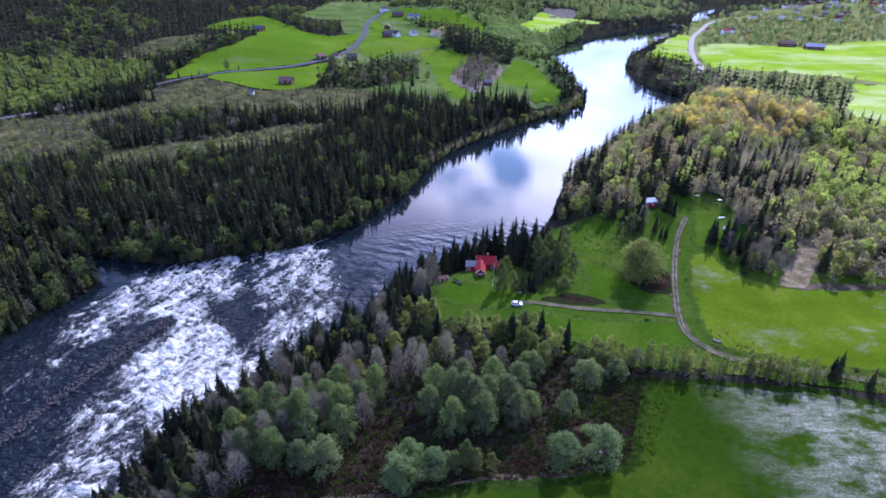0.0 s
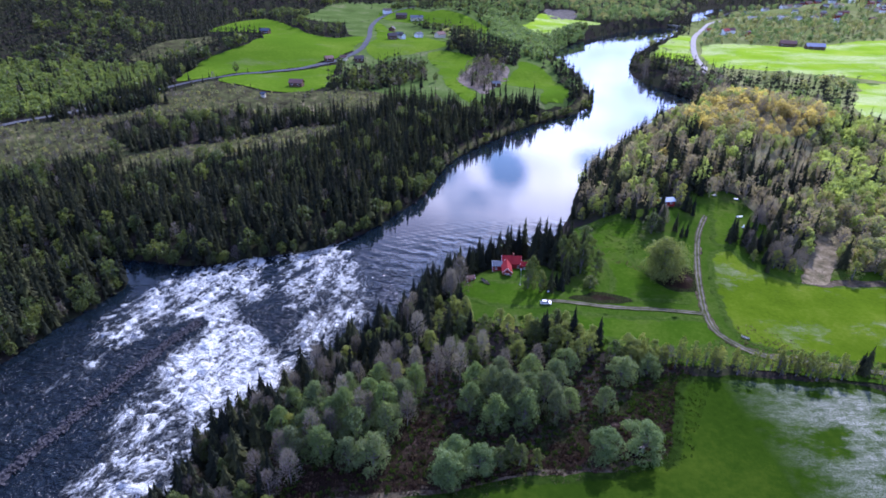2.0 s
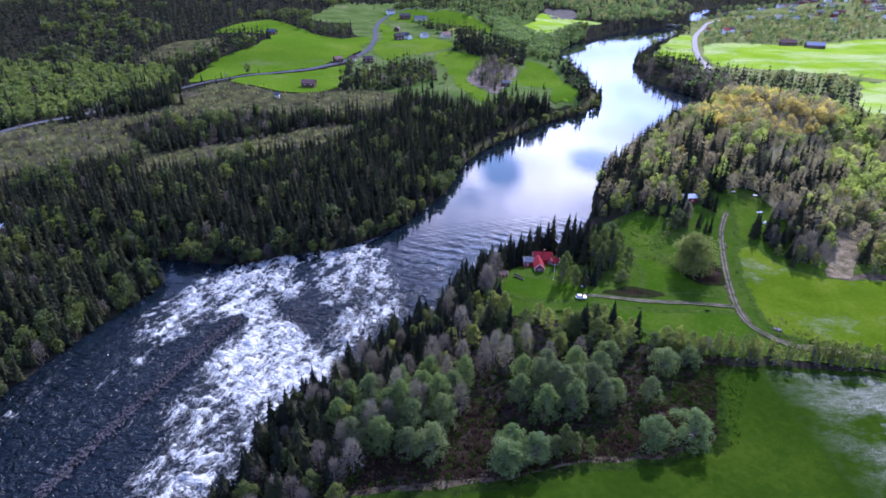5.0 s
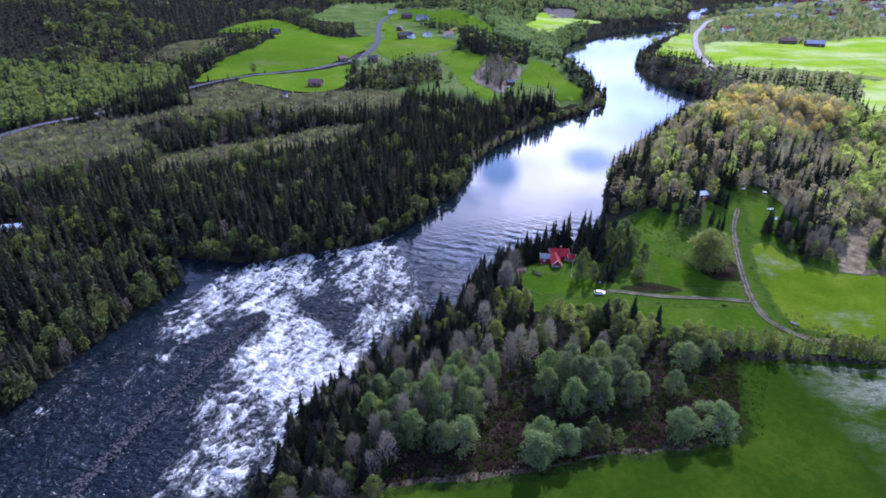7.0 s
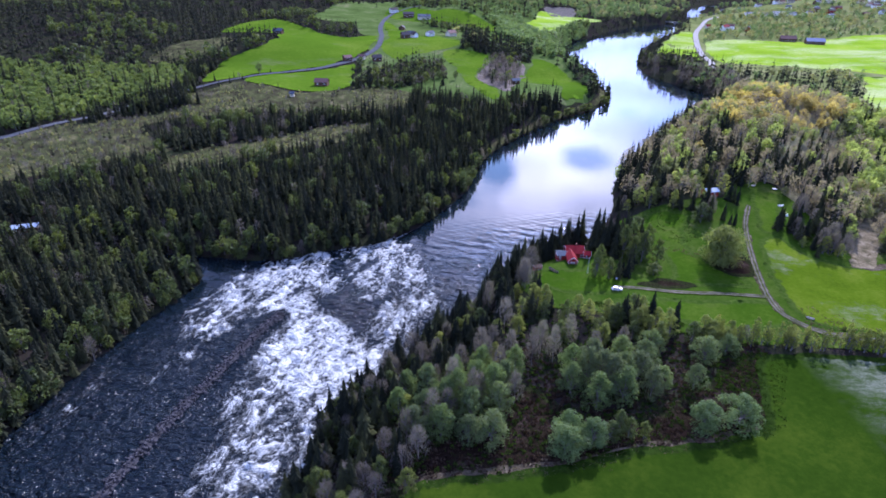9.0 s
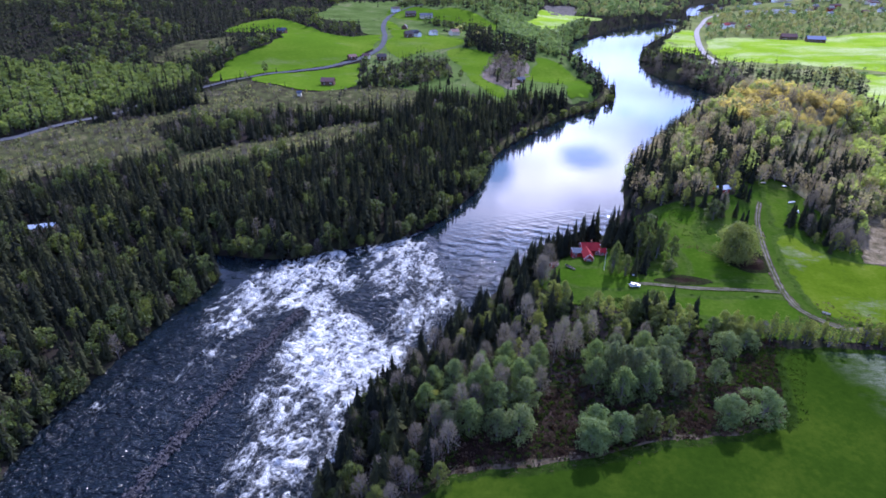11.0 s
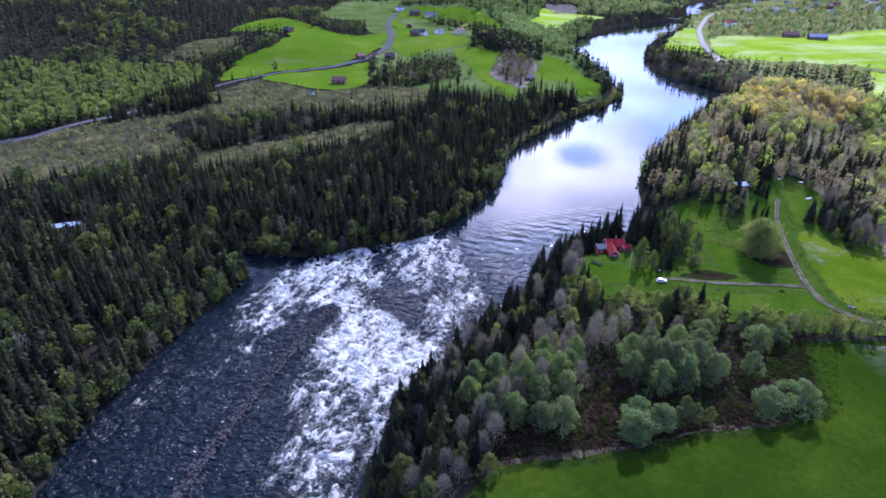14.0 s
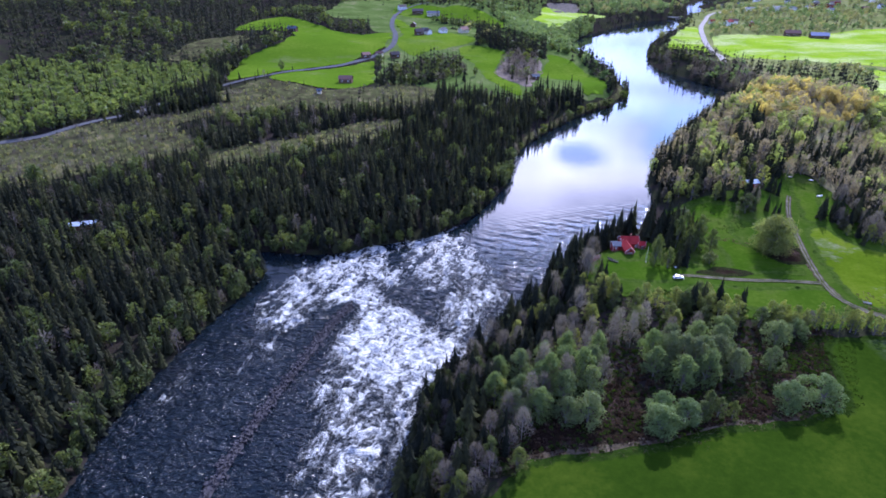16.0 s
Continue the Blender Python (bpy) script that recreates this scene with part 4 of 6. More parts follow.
NEAR_SPRUCE = [tree_template("spruce", *spruce_shape(13, 2.5, 18, 8, np.random.RandomState(i)), M["bark"], M["needles"]) for i in range(4)]
NEAR_WILLOW = [tree_template("willow", *crown_shape(9, 4.5, 52, 110, 0.2, np.random.RandomState(20 + i), 0.06), M["grey_bark"], M["willow"]) for i in range(6)]
NEAR_ALDER = [tree_template("alder", *crown_shape(9, 4.5, 50, 84, 0.2, np.random.RandomState(120 + i), 0.08, 0.25), M["grey_bark"], M["alder"]) for i in range(6)]
NEAR_FRESH = [tree_template("birch", *crown_shape(9, 3.0, 38, 66, 0.2, np.random.RandomState(30 + i), 0.08, 0.3), M["grey_bark"], M["fresh"]) for i in range(3)]
NEAR_OLIVE = [tree_template("aspen", *crown_shape(9, 2.8, 34, 54, 0.19, np.random.RandomState(40 + i), 0.1, 0.35), M["grey_bark"], M["lime"]) for i in range(3)]
NEAR_SAPLING = [tree_template("sapling", *crown_shape(9, 1.6, 24, 46, 0.18, np.random.RandomState(45 + i), 0.14, 0.3), M["grey_bark"], M["lime"]) for i in range(4)]
NEAR_BARE = [tree_template("bare", *bare_shape(10, 2.8, 820, np.random.RandomState(50 + i), 0.05), M["grey_bark"], M["pale_twigs"]) for i in range(3)]

# willows and birches on the near slope: place, crown radius, height
for x, y, r, h in [(-4, 94, 5.4, 9), (4, 97, 4.6, 8.5), (-2, 99, 4.4, 9), (36, 101, 5.0, 8.8), (46, 102, 5.3, 9.2), (40, 117, 3.1, 9), (49, 129, 5, 9),
                   (9, 110, 4.6, 12), (17, 112, 5.0, 12.5), (13, 119, 4.8, 13), (24, 120, 4.8, 12), (5, 123, 4.2, 12.5), (21, 127, 4.5, 11.5), (-22, 99, 5.4, 10),
                   (-27, 106, 4.6, 12.5), (-19, 108, 4.4, 12), (-33, 110, 4.4, 12.5), (-24, 116, 4.4, 13), (-16, 117, 4.0, 12), (-35, 101, 4.6, 11), (-30, 119, 4, 12), (-12, 124, 3.8, 11), (-39, 107, 4, 11), (-28, 99, 4, 9), (12, 126, 4.2, 12), (28, 126, 4.4, 11), (30, 117, 3.4, 9), (-22, 123, 4, 12), (3, 116, 4, 11), (19, 119, 4.4, 12.5), (33, 133, 4.2, 9), (58, 133, 4, 7), (-42, 101, 4, 11), (-46, 108, 3.8, 12), (-38, 114, 4.2, 14), (-44, 115, 3.6, 13), (-30, 111, 4.2, 14), (-20, 113, 4.4, 14), (15, 116, 4.4, 14), (9, 120, 4.2, 13), (26, 114, 3.8, 11)]:
    plant("willow", NEAR_WILLOW[RNG.randint(6)] if y < 105 and x > -12 else NEAR_ALDER[RNG.randint(6)], x, y, (r / 4.5, h / 9), "round grey-green willow on the near slope", "willows on the slope")
for x, y, r, h in [(9, 98, 2.6, 6.5), (18, 98, 1.6, 6), (29, 179, 2.5, 12), (33, 176, 2.6, 9.5), (31, 183, 2.4, 12), (53, 181, 3.0, 5.5), (64, 229, 3.2, 6), (92, 225, 4.2, 10), (-50, 88, 2.4, 8), (-44, 84, 2.3, 8), (-57, 96, 2.2, 9)]:
    plant("birch", NEAR_FRESH[RNG.randint(3)], x, y, (r / 3, h / 9), "fresh green deciduous tree in spring leaf", "birches by the meadows")
BIG_TREE = tree_template("maple", *crown_shape(14, 7.8, 100, 170, 0.24, np.random.RandomState(35), 0.05), M["grey_bark"], M["lime"])
plant("maple", BIG_TREE, 84, 190, (1.2, 1.12), "large round yellow-green tree in the meadow", "")
for x, y, r, h in [(47, 189, 3.2, 13), (52, 192, 3.4, 14), (56, 198, 3.4, 14), (50, 199, 3.2, 15), (58, 191, 3.0, 11), (45, 195, 3.2, 15), (14, 98.5, 2.2, 7), (12, 100, 2.4, 8)]:
    plant("birch", NEAR_FRESH[RNG.randint(3)], x, y, (r / 3, h / 9), "tall olive-green birch beside the meadow", "birches by the meadows")
for i in range(46):
    x, y = RNG.uniform(-2, 62), RNG.uniform(134, 157)
    if y > 158 - 0.2 * (x - 10) or y < 138 - 0.05 * x or (x > 44 and y > 147):
        continue
    plant("aspen", NEAR_OLIVE[i % 3] if i % 3 else NEAR_FRESH[i % 3], x, y, (RNG.uniform(0.8, 1.1), RNG.uniform(0.8, 1.1)), "yellow-green young aspen beside the meadow", "aspens above the slope")
for i in range(120):
    x = RNG.uniform(56, 185) if i % 3 else RNG.uniform(56, 110)
    g = RNG.uniform(0.6, 1.0) if x < 118 else RNG.uniform(0.4, 0.75)
    plant("sapling", NEAR_SAPLING[i % 4], x, 139.5 - 0.12 * (x - 60) + RNG.uniform(-4, 3), (g * RNG.uniform(0.8, 1.15), g), "slender yellow-green sapling in the hedge along the field", "hedge saplings")
for x, y, r, h in [(-45, 90, 2.6, 9), (-51, 83, 2.4, 8), (-55, 79, 2.4, 8), (-36, 116, 2.6, 12), (-28, 124, 2.6, 12), (-2, 134, 2.4, 13), (-12, 131, 2.4, 12),
                   (-20, 126, 2.4, 13), (66, 138, 2.2, 7), (-24, 112, 2.4, 12), (-33, 106, 2.6, 12), (-14, 112, 2.6, 12), (14, 131, 2.4, 11), (8, 138, 2.4, 12), (24, 134, 2.4, 10), (-58, 88, 2.4, 9), (-41, 94, 2.8, 11), (-44, 99, 2.4, 12), (-37, 104, 2.6, 14), (-26, 110, 2.4, 15), (-31, 115, 2.6, 15), (-17, 121, 2.4, 14), (-49, 95, 2.6, 10), (-54, 86, 2.6, 9), (1, 130, 2.2, 14), (-6, 128, 2.2, 15)]:
    plant("bare_tree", NEAR_BARE[RNG.randint(3)], x, y, (r / 2.6, h / 10), "leafless grey birch among the willows", "leafless birches")
BANK = curve_line(RIGHT_BANK[1:12], 10)
for i in range(210):
    k = RNG.randint(2, len(BANK) - 2)
    t = BANK[k + 1] - BANK[k - 1]
    t /= np.linalg.norm(t)
    p = BANK[k] + np.array((t[1], -t[0])) * (RNG.uniform(2.0, 9) if i % 2 else RNG.uniform(3.0, 20))
    if 4 < p[0] < 40 and 178 < p[1] < 203:
        continue
    s = RNG.uniform(0.75, 1.3)
    if i % 9 == 2:
        plant("bare_tree", NEAR_BARE[i % 3], *p, (s * 1.1, s * 1.15), "leafless grey birch on the river bank", "leafless birches")
    elif i % 7 == 5:
        plant("birch", NEAR_FRESH[i % 3], *p, (s * 0.9, s), "green birch among the bank spruces", "birches by the meadows")
    else:
        plant("spruce", NEAR_SPRUCE[i % 4], *p, (s * RNG.uniform(1.0, 1.35), s), "dark green spruce on the river bank", "spruces on the near bank")
for x, y, h in [(14, 201, 13), (17, 204, 14), (21, 206, 15), (25, 209, 17), (30, 211, 17), (36, 204, 17), (38, 199, 14), (41, 203, 16), (4, 197, 13), (10, 200, 13), (-6, 193, 14), (0, 197, 13), (5, 200, 15), (9, 203, 14), (13, 204, 16), (18, 207, 15), (22, 209, 16), (27, 213, 17), (33, 214, 19), (38, 209, 18), (42, 214, 17), (46, 208, 17), (45, 200, 16), (50, 204, 16), (52, 212, 15),
                (42, 196, 14), (48, 192, 13), (53, 197, 13), (56, 206, 13), (37, 177, 10), (41, 178, 9), (44, 184, 12), (29, 147, 12), (33, 148, 11), (38, 147, 13), (46, 145, 11), (126, 133, 11), (134, 129, 8), (103, 226, 9), (106, 221, 7),
                (166, 202, 14), (129, 214, 10), (124, 217, 12), (133, 217, 13), (139, 214, 13), (137, 206, 13), (144, 203, 12), (132, 209, 11), (150, 228, 14), (100, 238, 12), (97, 232, 11), (88, 240, 12)]:
    for k in range(2):
        g = h / 12 * (1 if k == 0 else RNG.uniform(0.6, 0.9))
        o = RNG.uniform(-2.6, 2.6, 2) * k
        plant("spruce", NEAR_SPRUCE[RNG.randint(4)], x + o[0], y + abs(o[1]), (g * RNG.uniform(0.85, 1.1), g), "dark green spruce near the cabin and meadows", "spruces round the meadows")

# undergrowth in the corner by the rapids, and the trees round the shed
for i in range(70):
    x, y = RNG.uniform(-76, -42), RNG.uniform(66, 108)
    if float(from_river(np.array([(x, y)]))[0]) < 2 or inside(np.array([(x, y)]), MEADOWS[0])[0]:
        continue
    if i % 5 in (2, 3, 4):
        plant("spruce", NEAR_SPRUCE[i % 4], x, y, (RNG.uniform(0.6, 1.0), RNG.uniform(0.55, 1.0)), "dark young spruce on the steep bank", "spruces on the near bank")
    elif i % 10 == 0:
        plant("bare_shrub", NEAR_BARE[i % 3], x, y, (RNG.uniform(0.7, 1.1), RNG.uniform(0.45, 0.75)), "leafless grey shrub on the steep bank", "shrubs on the bank")
    else:
        plant("shrub", NEAR_OLIVE[i % 3], x, y, (RNG.uniform(0.4, 0.8), RNG.uniform(0.4, 0.7)), "yellow-green shrub on the steep bank", "shrubs on the bank")
for i in range(60):
    x, y = RNG.uniform(64, 122), RNG.uniform(226, 268)
    q1 = np.array([(x, y)])
    if abs(x - 107) < 6 and y < 256 or any(inside(q1, m)[0] for m in MEADOWS) or to_line(q1, ROADS[0][0])[0][0] < 4 or (x < 84 and y < 244) or float(from_river(q1)[0]) < 2:
        continue
    s = RNG.uniform(0.7, 1.15)
    pair, name, label = ((NEAR_SPRUCE[i % 4], "spruce", "dark spruce beside the shed"), (NEAR_BARE[i % 3], "bare_tree", "leafless grey tree beside the shed"), (NEAR_SPRUCE[(i + 1) % 4], "spruce", "dark spruce beside the shed"), (NEAR_OLIVE[i % 3], "aspen", "budding aspen beside the shed"))[i % 4]
    plant(name, pair, x, y, (s, s * 1.1), label, "trees round the shed")
CLUMP = np.array([(124, 206), (128, 191), (140, 190), (150, 201), (165, 222), (176, 240), (170, 254), (152, 246), (141, 230), (131, 216)], float)
spots = [(x, y) for x, y in zip(RNG.uniform(122, 178, 200), RNG.uniform(188, 256, 200))]
for i, p in enumerate([s for s in spots if inside(np.array([s]), CLUMP)[0]][:75]):
    s = RNG.uniform(0.6, 1.15)
    if i % 5 in (0, 2):
        plant("bare_tree", NEAR_BARE[i % 3], *p, (s * 1.15, s * 1.1), "leafless grey tree in the copse by the field", "trees of the copse")
    elif i % 5 in (1, 3):
        plant("spruce", NEAR_SPRUCE[i % 4], *p, (s * RNG.uniform(1.0, 1.3), s), "dark spruce in the copse by the field", "trees of the copse")
    else:
        plant("aspen", NEAR_OLIVE[i % 3], *p, (s * 0.9, s * 0.9), "budding aspen in the copse by the field", "trees of the copse")
for x, y, r, h in [(164, 193, 3.4, 9), (170, 200, 3.2, 11), (176, 190, 3.2, 7), (178, 196, 2.8, 8), (186, 206, 3.2, 10)]:
    plant("aspen", NEAR_OLIVE[RNG.randint(3)], x, y, (r / 3, h / 9), "yellow-green young aspen beside the meadow", "aspens above the slope")
UPPER = np.array([(-57, 108), (-42, 130), (-24, 156), (-6, 182), (6, 174), (6, 152), (-4, 139), (-18, 128), (-32, 120), (-44, 108)], float)
spots = [(x, y) for x, y in zip(RNG.uniform(-58, 8, 330), RNG.uniform(106, 184, 330))]
for i, p in enumerate([s for s in spots if inside(np.array([s]), UPPER)[0]][:95]):
    s = RNG.uniform(0.75, 1.15)
    if i % 5 in (0, 1, 3) or i % 10 == 7:
        plant("spruce", NEAR_SPRUCE[i % 4], *p, (s * RNG.uniform(0.95, 1.3), s), "dark green spruce on the wooded slope", "spruces on the near bank")
    elif i % 10 == 2:
        plant("bare_tree", NEAR_BARE[i % 3], *p, (s * 1.1, s * 1.2), "leafless grey birch on the wooded slope", "leafless birches")
    else:
        plant("aspen", NEAR_OLIVE[i % 3], *p, (s, s), "budding aspen on the wooded slope", "aspens above the slope")

# woods: joined trees, past counting
MID_SPRUCE = [spruce_shape(13.5, 2.5, 9, 6, np.random.RandomState(60 + i), 3) for i in range(5)]
FAR_SPRUCE = [spruce_shape(12, 2.5, 4, 6, np.random.RandomState(70 + i), 3) for i in range(4)]
MID_LEAF = [leafy_shape(9, 3.0, 14, 22, 0.58, np.random.RandomState(80 + i), 0.12, 1.0, True) for i in range(5)]
FAR_LEAF = [leafy_shape(9, 3.2, 7, 9, 1.2, np.random.RandomState(90 + i), 0.1, 1.0, True) for i in range(4)]
MID_BARE = [bare_shape(10, 2.8, 170, np.random.RandomState(100 + i), 0.155) for i in range(4)]


def blocked(q):
    b = np.zeros(len(q), bool)
    for poly in MEADOWS:
        lo, hi = poly.min(0) - 1, poly.max(0) + 1
        m = ((q > lo) & (q < hi)).all(1)
        if m.any():
            b[m] |= inside(q[m], poly)
    for c, width in ROADS:
        lo, hi = c.min(0) - 10, c.max(0) + 10
        m = ((q > lo) & (q < hi)).all(1)
        if m.any():
            b[m] |= to_line(q[m], c)[0] < width / 2 + (6.5 if width > 7 else 2.5)
    for x, y, r in HOUSE_SPOTS:
        b |= (q[:, 0] - x) ** 2 + (q[:, 1] - y) ** 2 < r * r
    return b | (from_river(q) < 0.9)


def before_meadow(q, reach=42):
    """Whether a meadow lies close behind a spot, seen from the south."""
    away = q - np.array((-35.0, -5.0))
    away /= np.linalg.norm(away, axis=1)[:, None]
    hit = np.zeros(len(q), bool)
    for poly in MEADOWS:
        if poly[:, 1].max() < 300:
            continue
        lo, hi = poly.min(0) - 50, poly.max(0) + 50
        m = ((q > lo) & (q < hi)).all(1)
        for d in (12, 24, 36, reach):
            if m.any():
                hit[m] |= inside(q[m] + away[m] * d, poly)
    return hit


def wood(name, label, spots, shapes, mats, sizes, rng, slim=1.0):
    """One mesh of many trees at the spots (x, y), heights from sizes."""
    q = np.asarray(spots, float)
    z = height(q) - 0.2
    vs, fs, tint, mi, base = [], [], [], [], 0
    for (x, y), zz, s in zip(q, z, sizes):
        (tv, tf), (cv, cf) = shapes[rng.randint(len(shapes))]
        a = rng.uniform(0, 6.28)
        c, n = math.cos(a), math.sin(a)
        v = np.vstack([tv, cv])
        w = s * slim * rng.uniform(0.85, 1.15)
        vs.append(np.c_[(v[:, 0] * c - v[:, 1] * n) * w + x, (v[:, 0] * n + v[:, 1] * c) * w + y, v[:, 2] * s + zz])
        fs.append(np.vstack([tf, cf + len(tv)]) + base)
        tint.append(np.full(len(v), rng.uniform()))
        mi.append(np.r_[np.zeros(len(tf), int), np.ones(len(cf), int)])
        base += len(v)
    me = mesh_of(name, np.vstack(vs), np.vstack(fs), mats, {"tint": np.concatenate(tint)}, np.concatenate(mi))
    return tagged(new(name, me), label, "trees", kind="stuff")


def scatter(x0, x1, y0, y1, cell, rng):
    xs, ys = np.arange(x0, x1, cell), np.arange(y0, y1, cell)
    q = np.stack(np.meshgrid(xs, ys), -1).reshape(-1, 2)
    return q + rng.uniform(-0.48, 0.48, q.shape) * cell


def poly_mask(q, poly):
    return inside(q, np.array(poly, float))


CLEAR = [(-182, 304), (-149, 322), (-113, 345), (-73, 376), (-70, 413), (-106, 394), (-145, 362), (-188, 333)]
CLEAR_A = [(-308, 368), (-330, 350), (-290, 283), (-261, 292), (-237, 310), (-206, 326), (-188, 338), (-224, 380), (-181, 408), (-150, 428), (-166, 446), (-247, 397)]
CLEAR_B = [(-226, 450), (-205, 474), (-186, 486), (-146, 470), (-98, 480), (-60, 500), (-34, 478), (-50, 430), (-93, 424), (-160, 425), (-200, 430)]
CLEAR_C = [(-300, 660), (-255, 700), (-235, 650), (-250, 590), (-300, 590)]
YOUNG = [(-420, 332), (-330, 358), (-292, 380), (-258, 425), (-230, 478), (-238, 530), (-300, 575), (-420, 590)]
HILL = [(70, 258), (100, 240), (118, 262), (150, 250), (152, 212), (180, 194), (300, 200), (340, 330), (300, 470), (256, 500), (200, 450), (120, 365), (80, 310)]


PASTURE = [(-104, 512), (-56, 492), (28, 462), (91, 480), (118, 504), (138, 550), (150, 640), (140, 690), (215, 900), (290, 1060), (240, 1200), (-60, 1200), (-170, 1020), (-120, 830), (-92, 700), (-90, 560)]


def tuft_shape(h, r, blades, rng):
    """A low plant: broad blades that fan out of a stub."""
    tv = [(0.03, 0, 0), (-0.03, 0.03, 0), (0, 0, h * 0.4)]
    v, f = [], []
    for k in range(blades):
        a = 6.283 * k / blades + rng.uniform(-0.4, 0.4)
        n, z = r * rng.uniform(0.5, 1.1), h * rng.uniform(0.5, 1.1)
        c, s, w = math.cos(a), math.sin(a), r * rng.uniform(0.2, 0.4)
        i = len(v)
        v += [(0, 0, 0.02), (n * 0.6 * c - w * s, n * 0.6 * s + w * c, z), (n * c, n * s, z * 0.55), (n * 0.6 * c + w * s, n * 0.6 * s - w * c, z)]
        f += [(i, i + 1, i + 2), (i, i + 2, i + 3)]
    return (np.array(tv), np.array([(0, 1, 2)])), (np.array(v), np.array(f))


def undergrowth():
    rng = np.random.RandomState(77)
    shapes = [tuft_shape(0.7, 0.75, 6, np.random.RandomState(110 + i)) for i in range(6)]
    q = scatter(-58, 72, 84, 160, 0.95, rng)
    q = q[(from_river(q) > 1.5) & ~inside(q, MEADOWS[0])]
    q = q[~blocked(q)]
    u, pat = rng.uniform(size=len(q)), waves(q, 16, 91)
    green = (u < 0.42 + 0.3 * pat) | (q[:, 1] > 138)
    brown = ~green & (u < 0.9)
    wood("bracken", "dead brown bracken on the near slope", q[brown], shapes, [M["bark"], M["bracken"]], rng.uniform(0.6, 1.3, brown.sum()), rng)
    g = q[green & (u < 0.3)]
    wood("herbs", "low dark green herbs on the near slope", g, shapes, [M["bark"], M["herbs"]], rng.uniform(0.6, 1.4, len(g)), rng)
    m = scatter(58, 104, 205, 250, 0.9, rng)
    m = m[poly_mask(m, [(60, 216), (72, 206), (84, 210), (92, 232), (90, 244), (72, 246)]) & (rng.uniform(size=len(m)) < 0.5 + 0.3 * waves(m, 12, 94))]
    wood("meadow_herbs", "coarse dark green tufts in the river meadow", m, shapes, [M["bark"], M["herbs"]], rng.uniform(0.5, 0.9, len(m)), rng)
    # rank weeds at the field's corner, and dry grass along its edge
    z = scatter(44, 80, 92, 136, 0.75, rng)
    z = z[rng.uniform(size=len(z)) < 0.75]
    z = z + rng.normal(size=z.shape) * 1.6
    z = z[poly_mask(z, [(48, 120), (54, 131), (70, 134), (76, 128), (66, 114), (58, 100), (50, 96), (46, 100), (52, 108)])]
    wood("weeds", "rank dark green weeds at the field's corner", z, shapes, [M["bark"], M["herbs"]], rng.uniform(0.65, 1.0, len(z)), rng, 0.9)
    edge = curve_line([(-50, 83), (-40, 87), (-17, 89), (2, 91), (17, 95), (28, 95.5), (40, 97), (50, 99.5)], 8)
    z = scatter(-54, 56, 80, 106, 0.6, rng)
    z = z[to_line(z, edge)[0] < 2.3 + 1.4 * waves(z, 9, 92)]
    z = z[rng.uniform(size=len(z)) < 0.8]
    wood("dry_tussocks", "pale dry grass tussocks along the field's edge", z, shapes, [M["bark"], M["straw"]], rng.uniform(0.35, 0.8, len(z)), rng)
    z = scatter(80, 200, 132, 150, 1.4, rng)
    z = z[to_line(z, ROADS[0][0])[0] < 5.5]
    z = z[to_line(z, ROADS[0][0])[0] > 1.5]
    y_ = scatter(92, 120, 140, 162, 0.75, rng)
    y_ = y_[poly_mask(y_, [(95, 146), (97, 158), (104, 157), (113, 149), (118, 144), (106, 143)]) & (rng.uniform(size=len(y_)) < 0.55) & (to_line(y_, ROADS[0][0])[0] > 1.5)]
    z = np.vstack([z, y_])
    y_ = scatter(136, 180, 182, 228, 0.9, rng)
    y_ = y_[poly_mask(y_, [(138, 186), (148, 185), (163, 199), (178, 220), (170, 228), (156, 212), (146, 201)]) & (rng.uniform(size=len(y_)) < 0.6)]
    x_ = scatter(0, 12, 172, 190, 0.7, rng)
    x_ = x_[poly_mask(x_, [(1, 176), (6, 187), (10, 186), (8, 178), (6, 173)]) & (rng.uniform(size=len(x_)) < 0.6)]
    w_ = scatter(58, 90, 182, 220, 0.8, rng)
    w_ = w_[(to_line(w_, np.array([(62.0, 216.0), (66, 210), (73, 199), (82, 187)]))[0] < 2.2 + 1.2 * waves(w_, 8, 93)) & (rng.uniform(size=len(w_)) < 0.5)]
    z = np.vstack([z, w_, x_, y_])
    wood("verge_tussocks", "dry tussocks beside the farm track and at the lawn's edge", z, shapes, [M["bark"], M["straw"]], rng.uniform(0.4, 0.9, len(z)), rng)


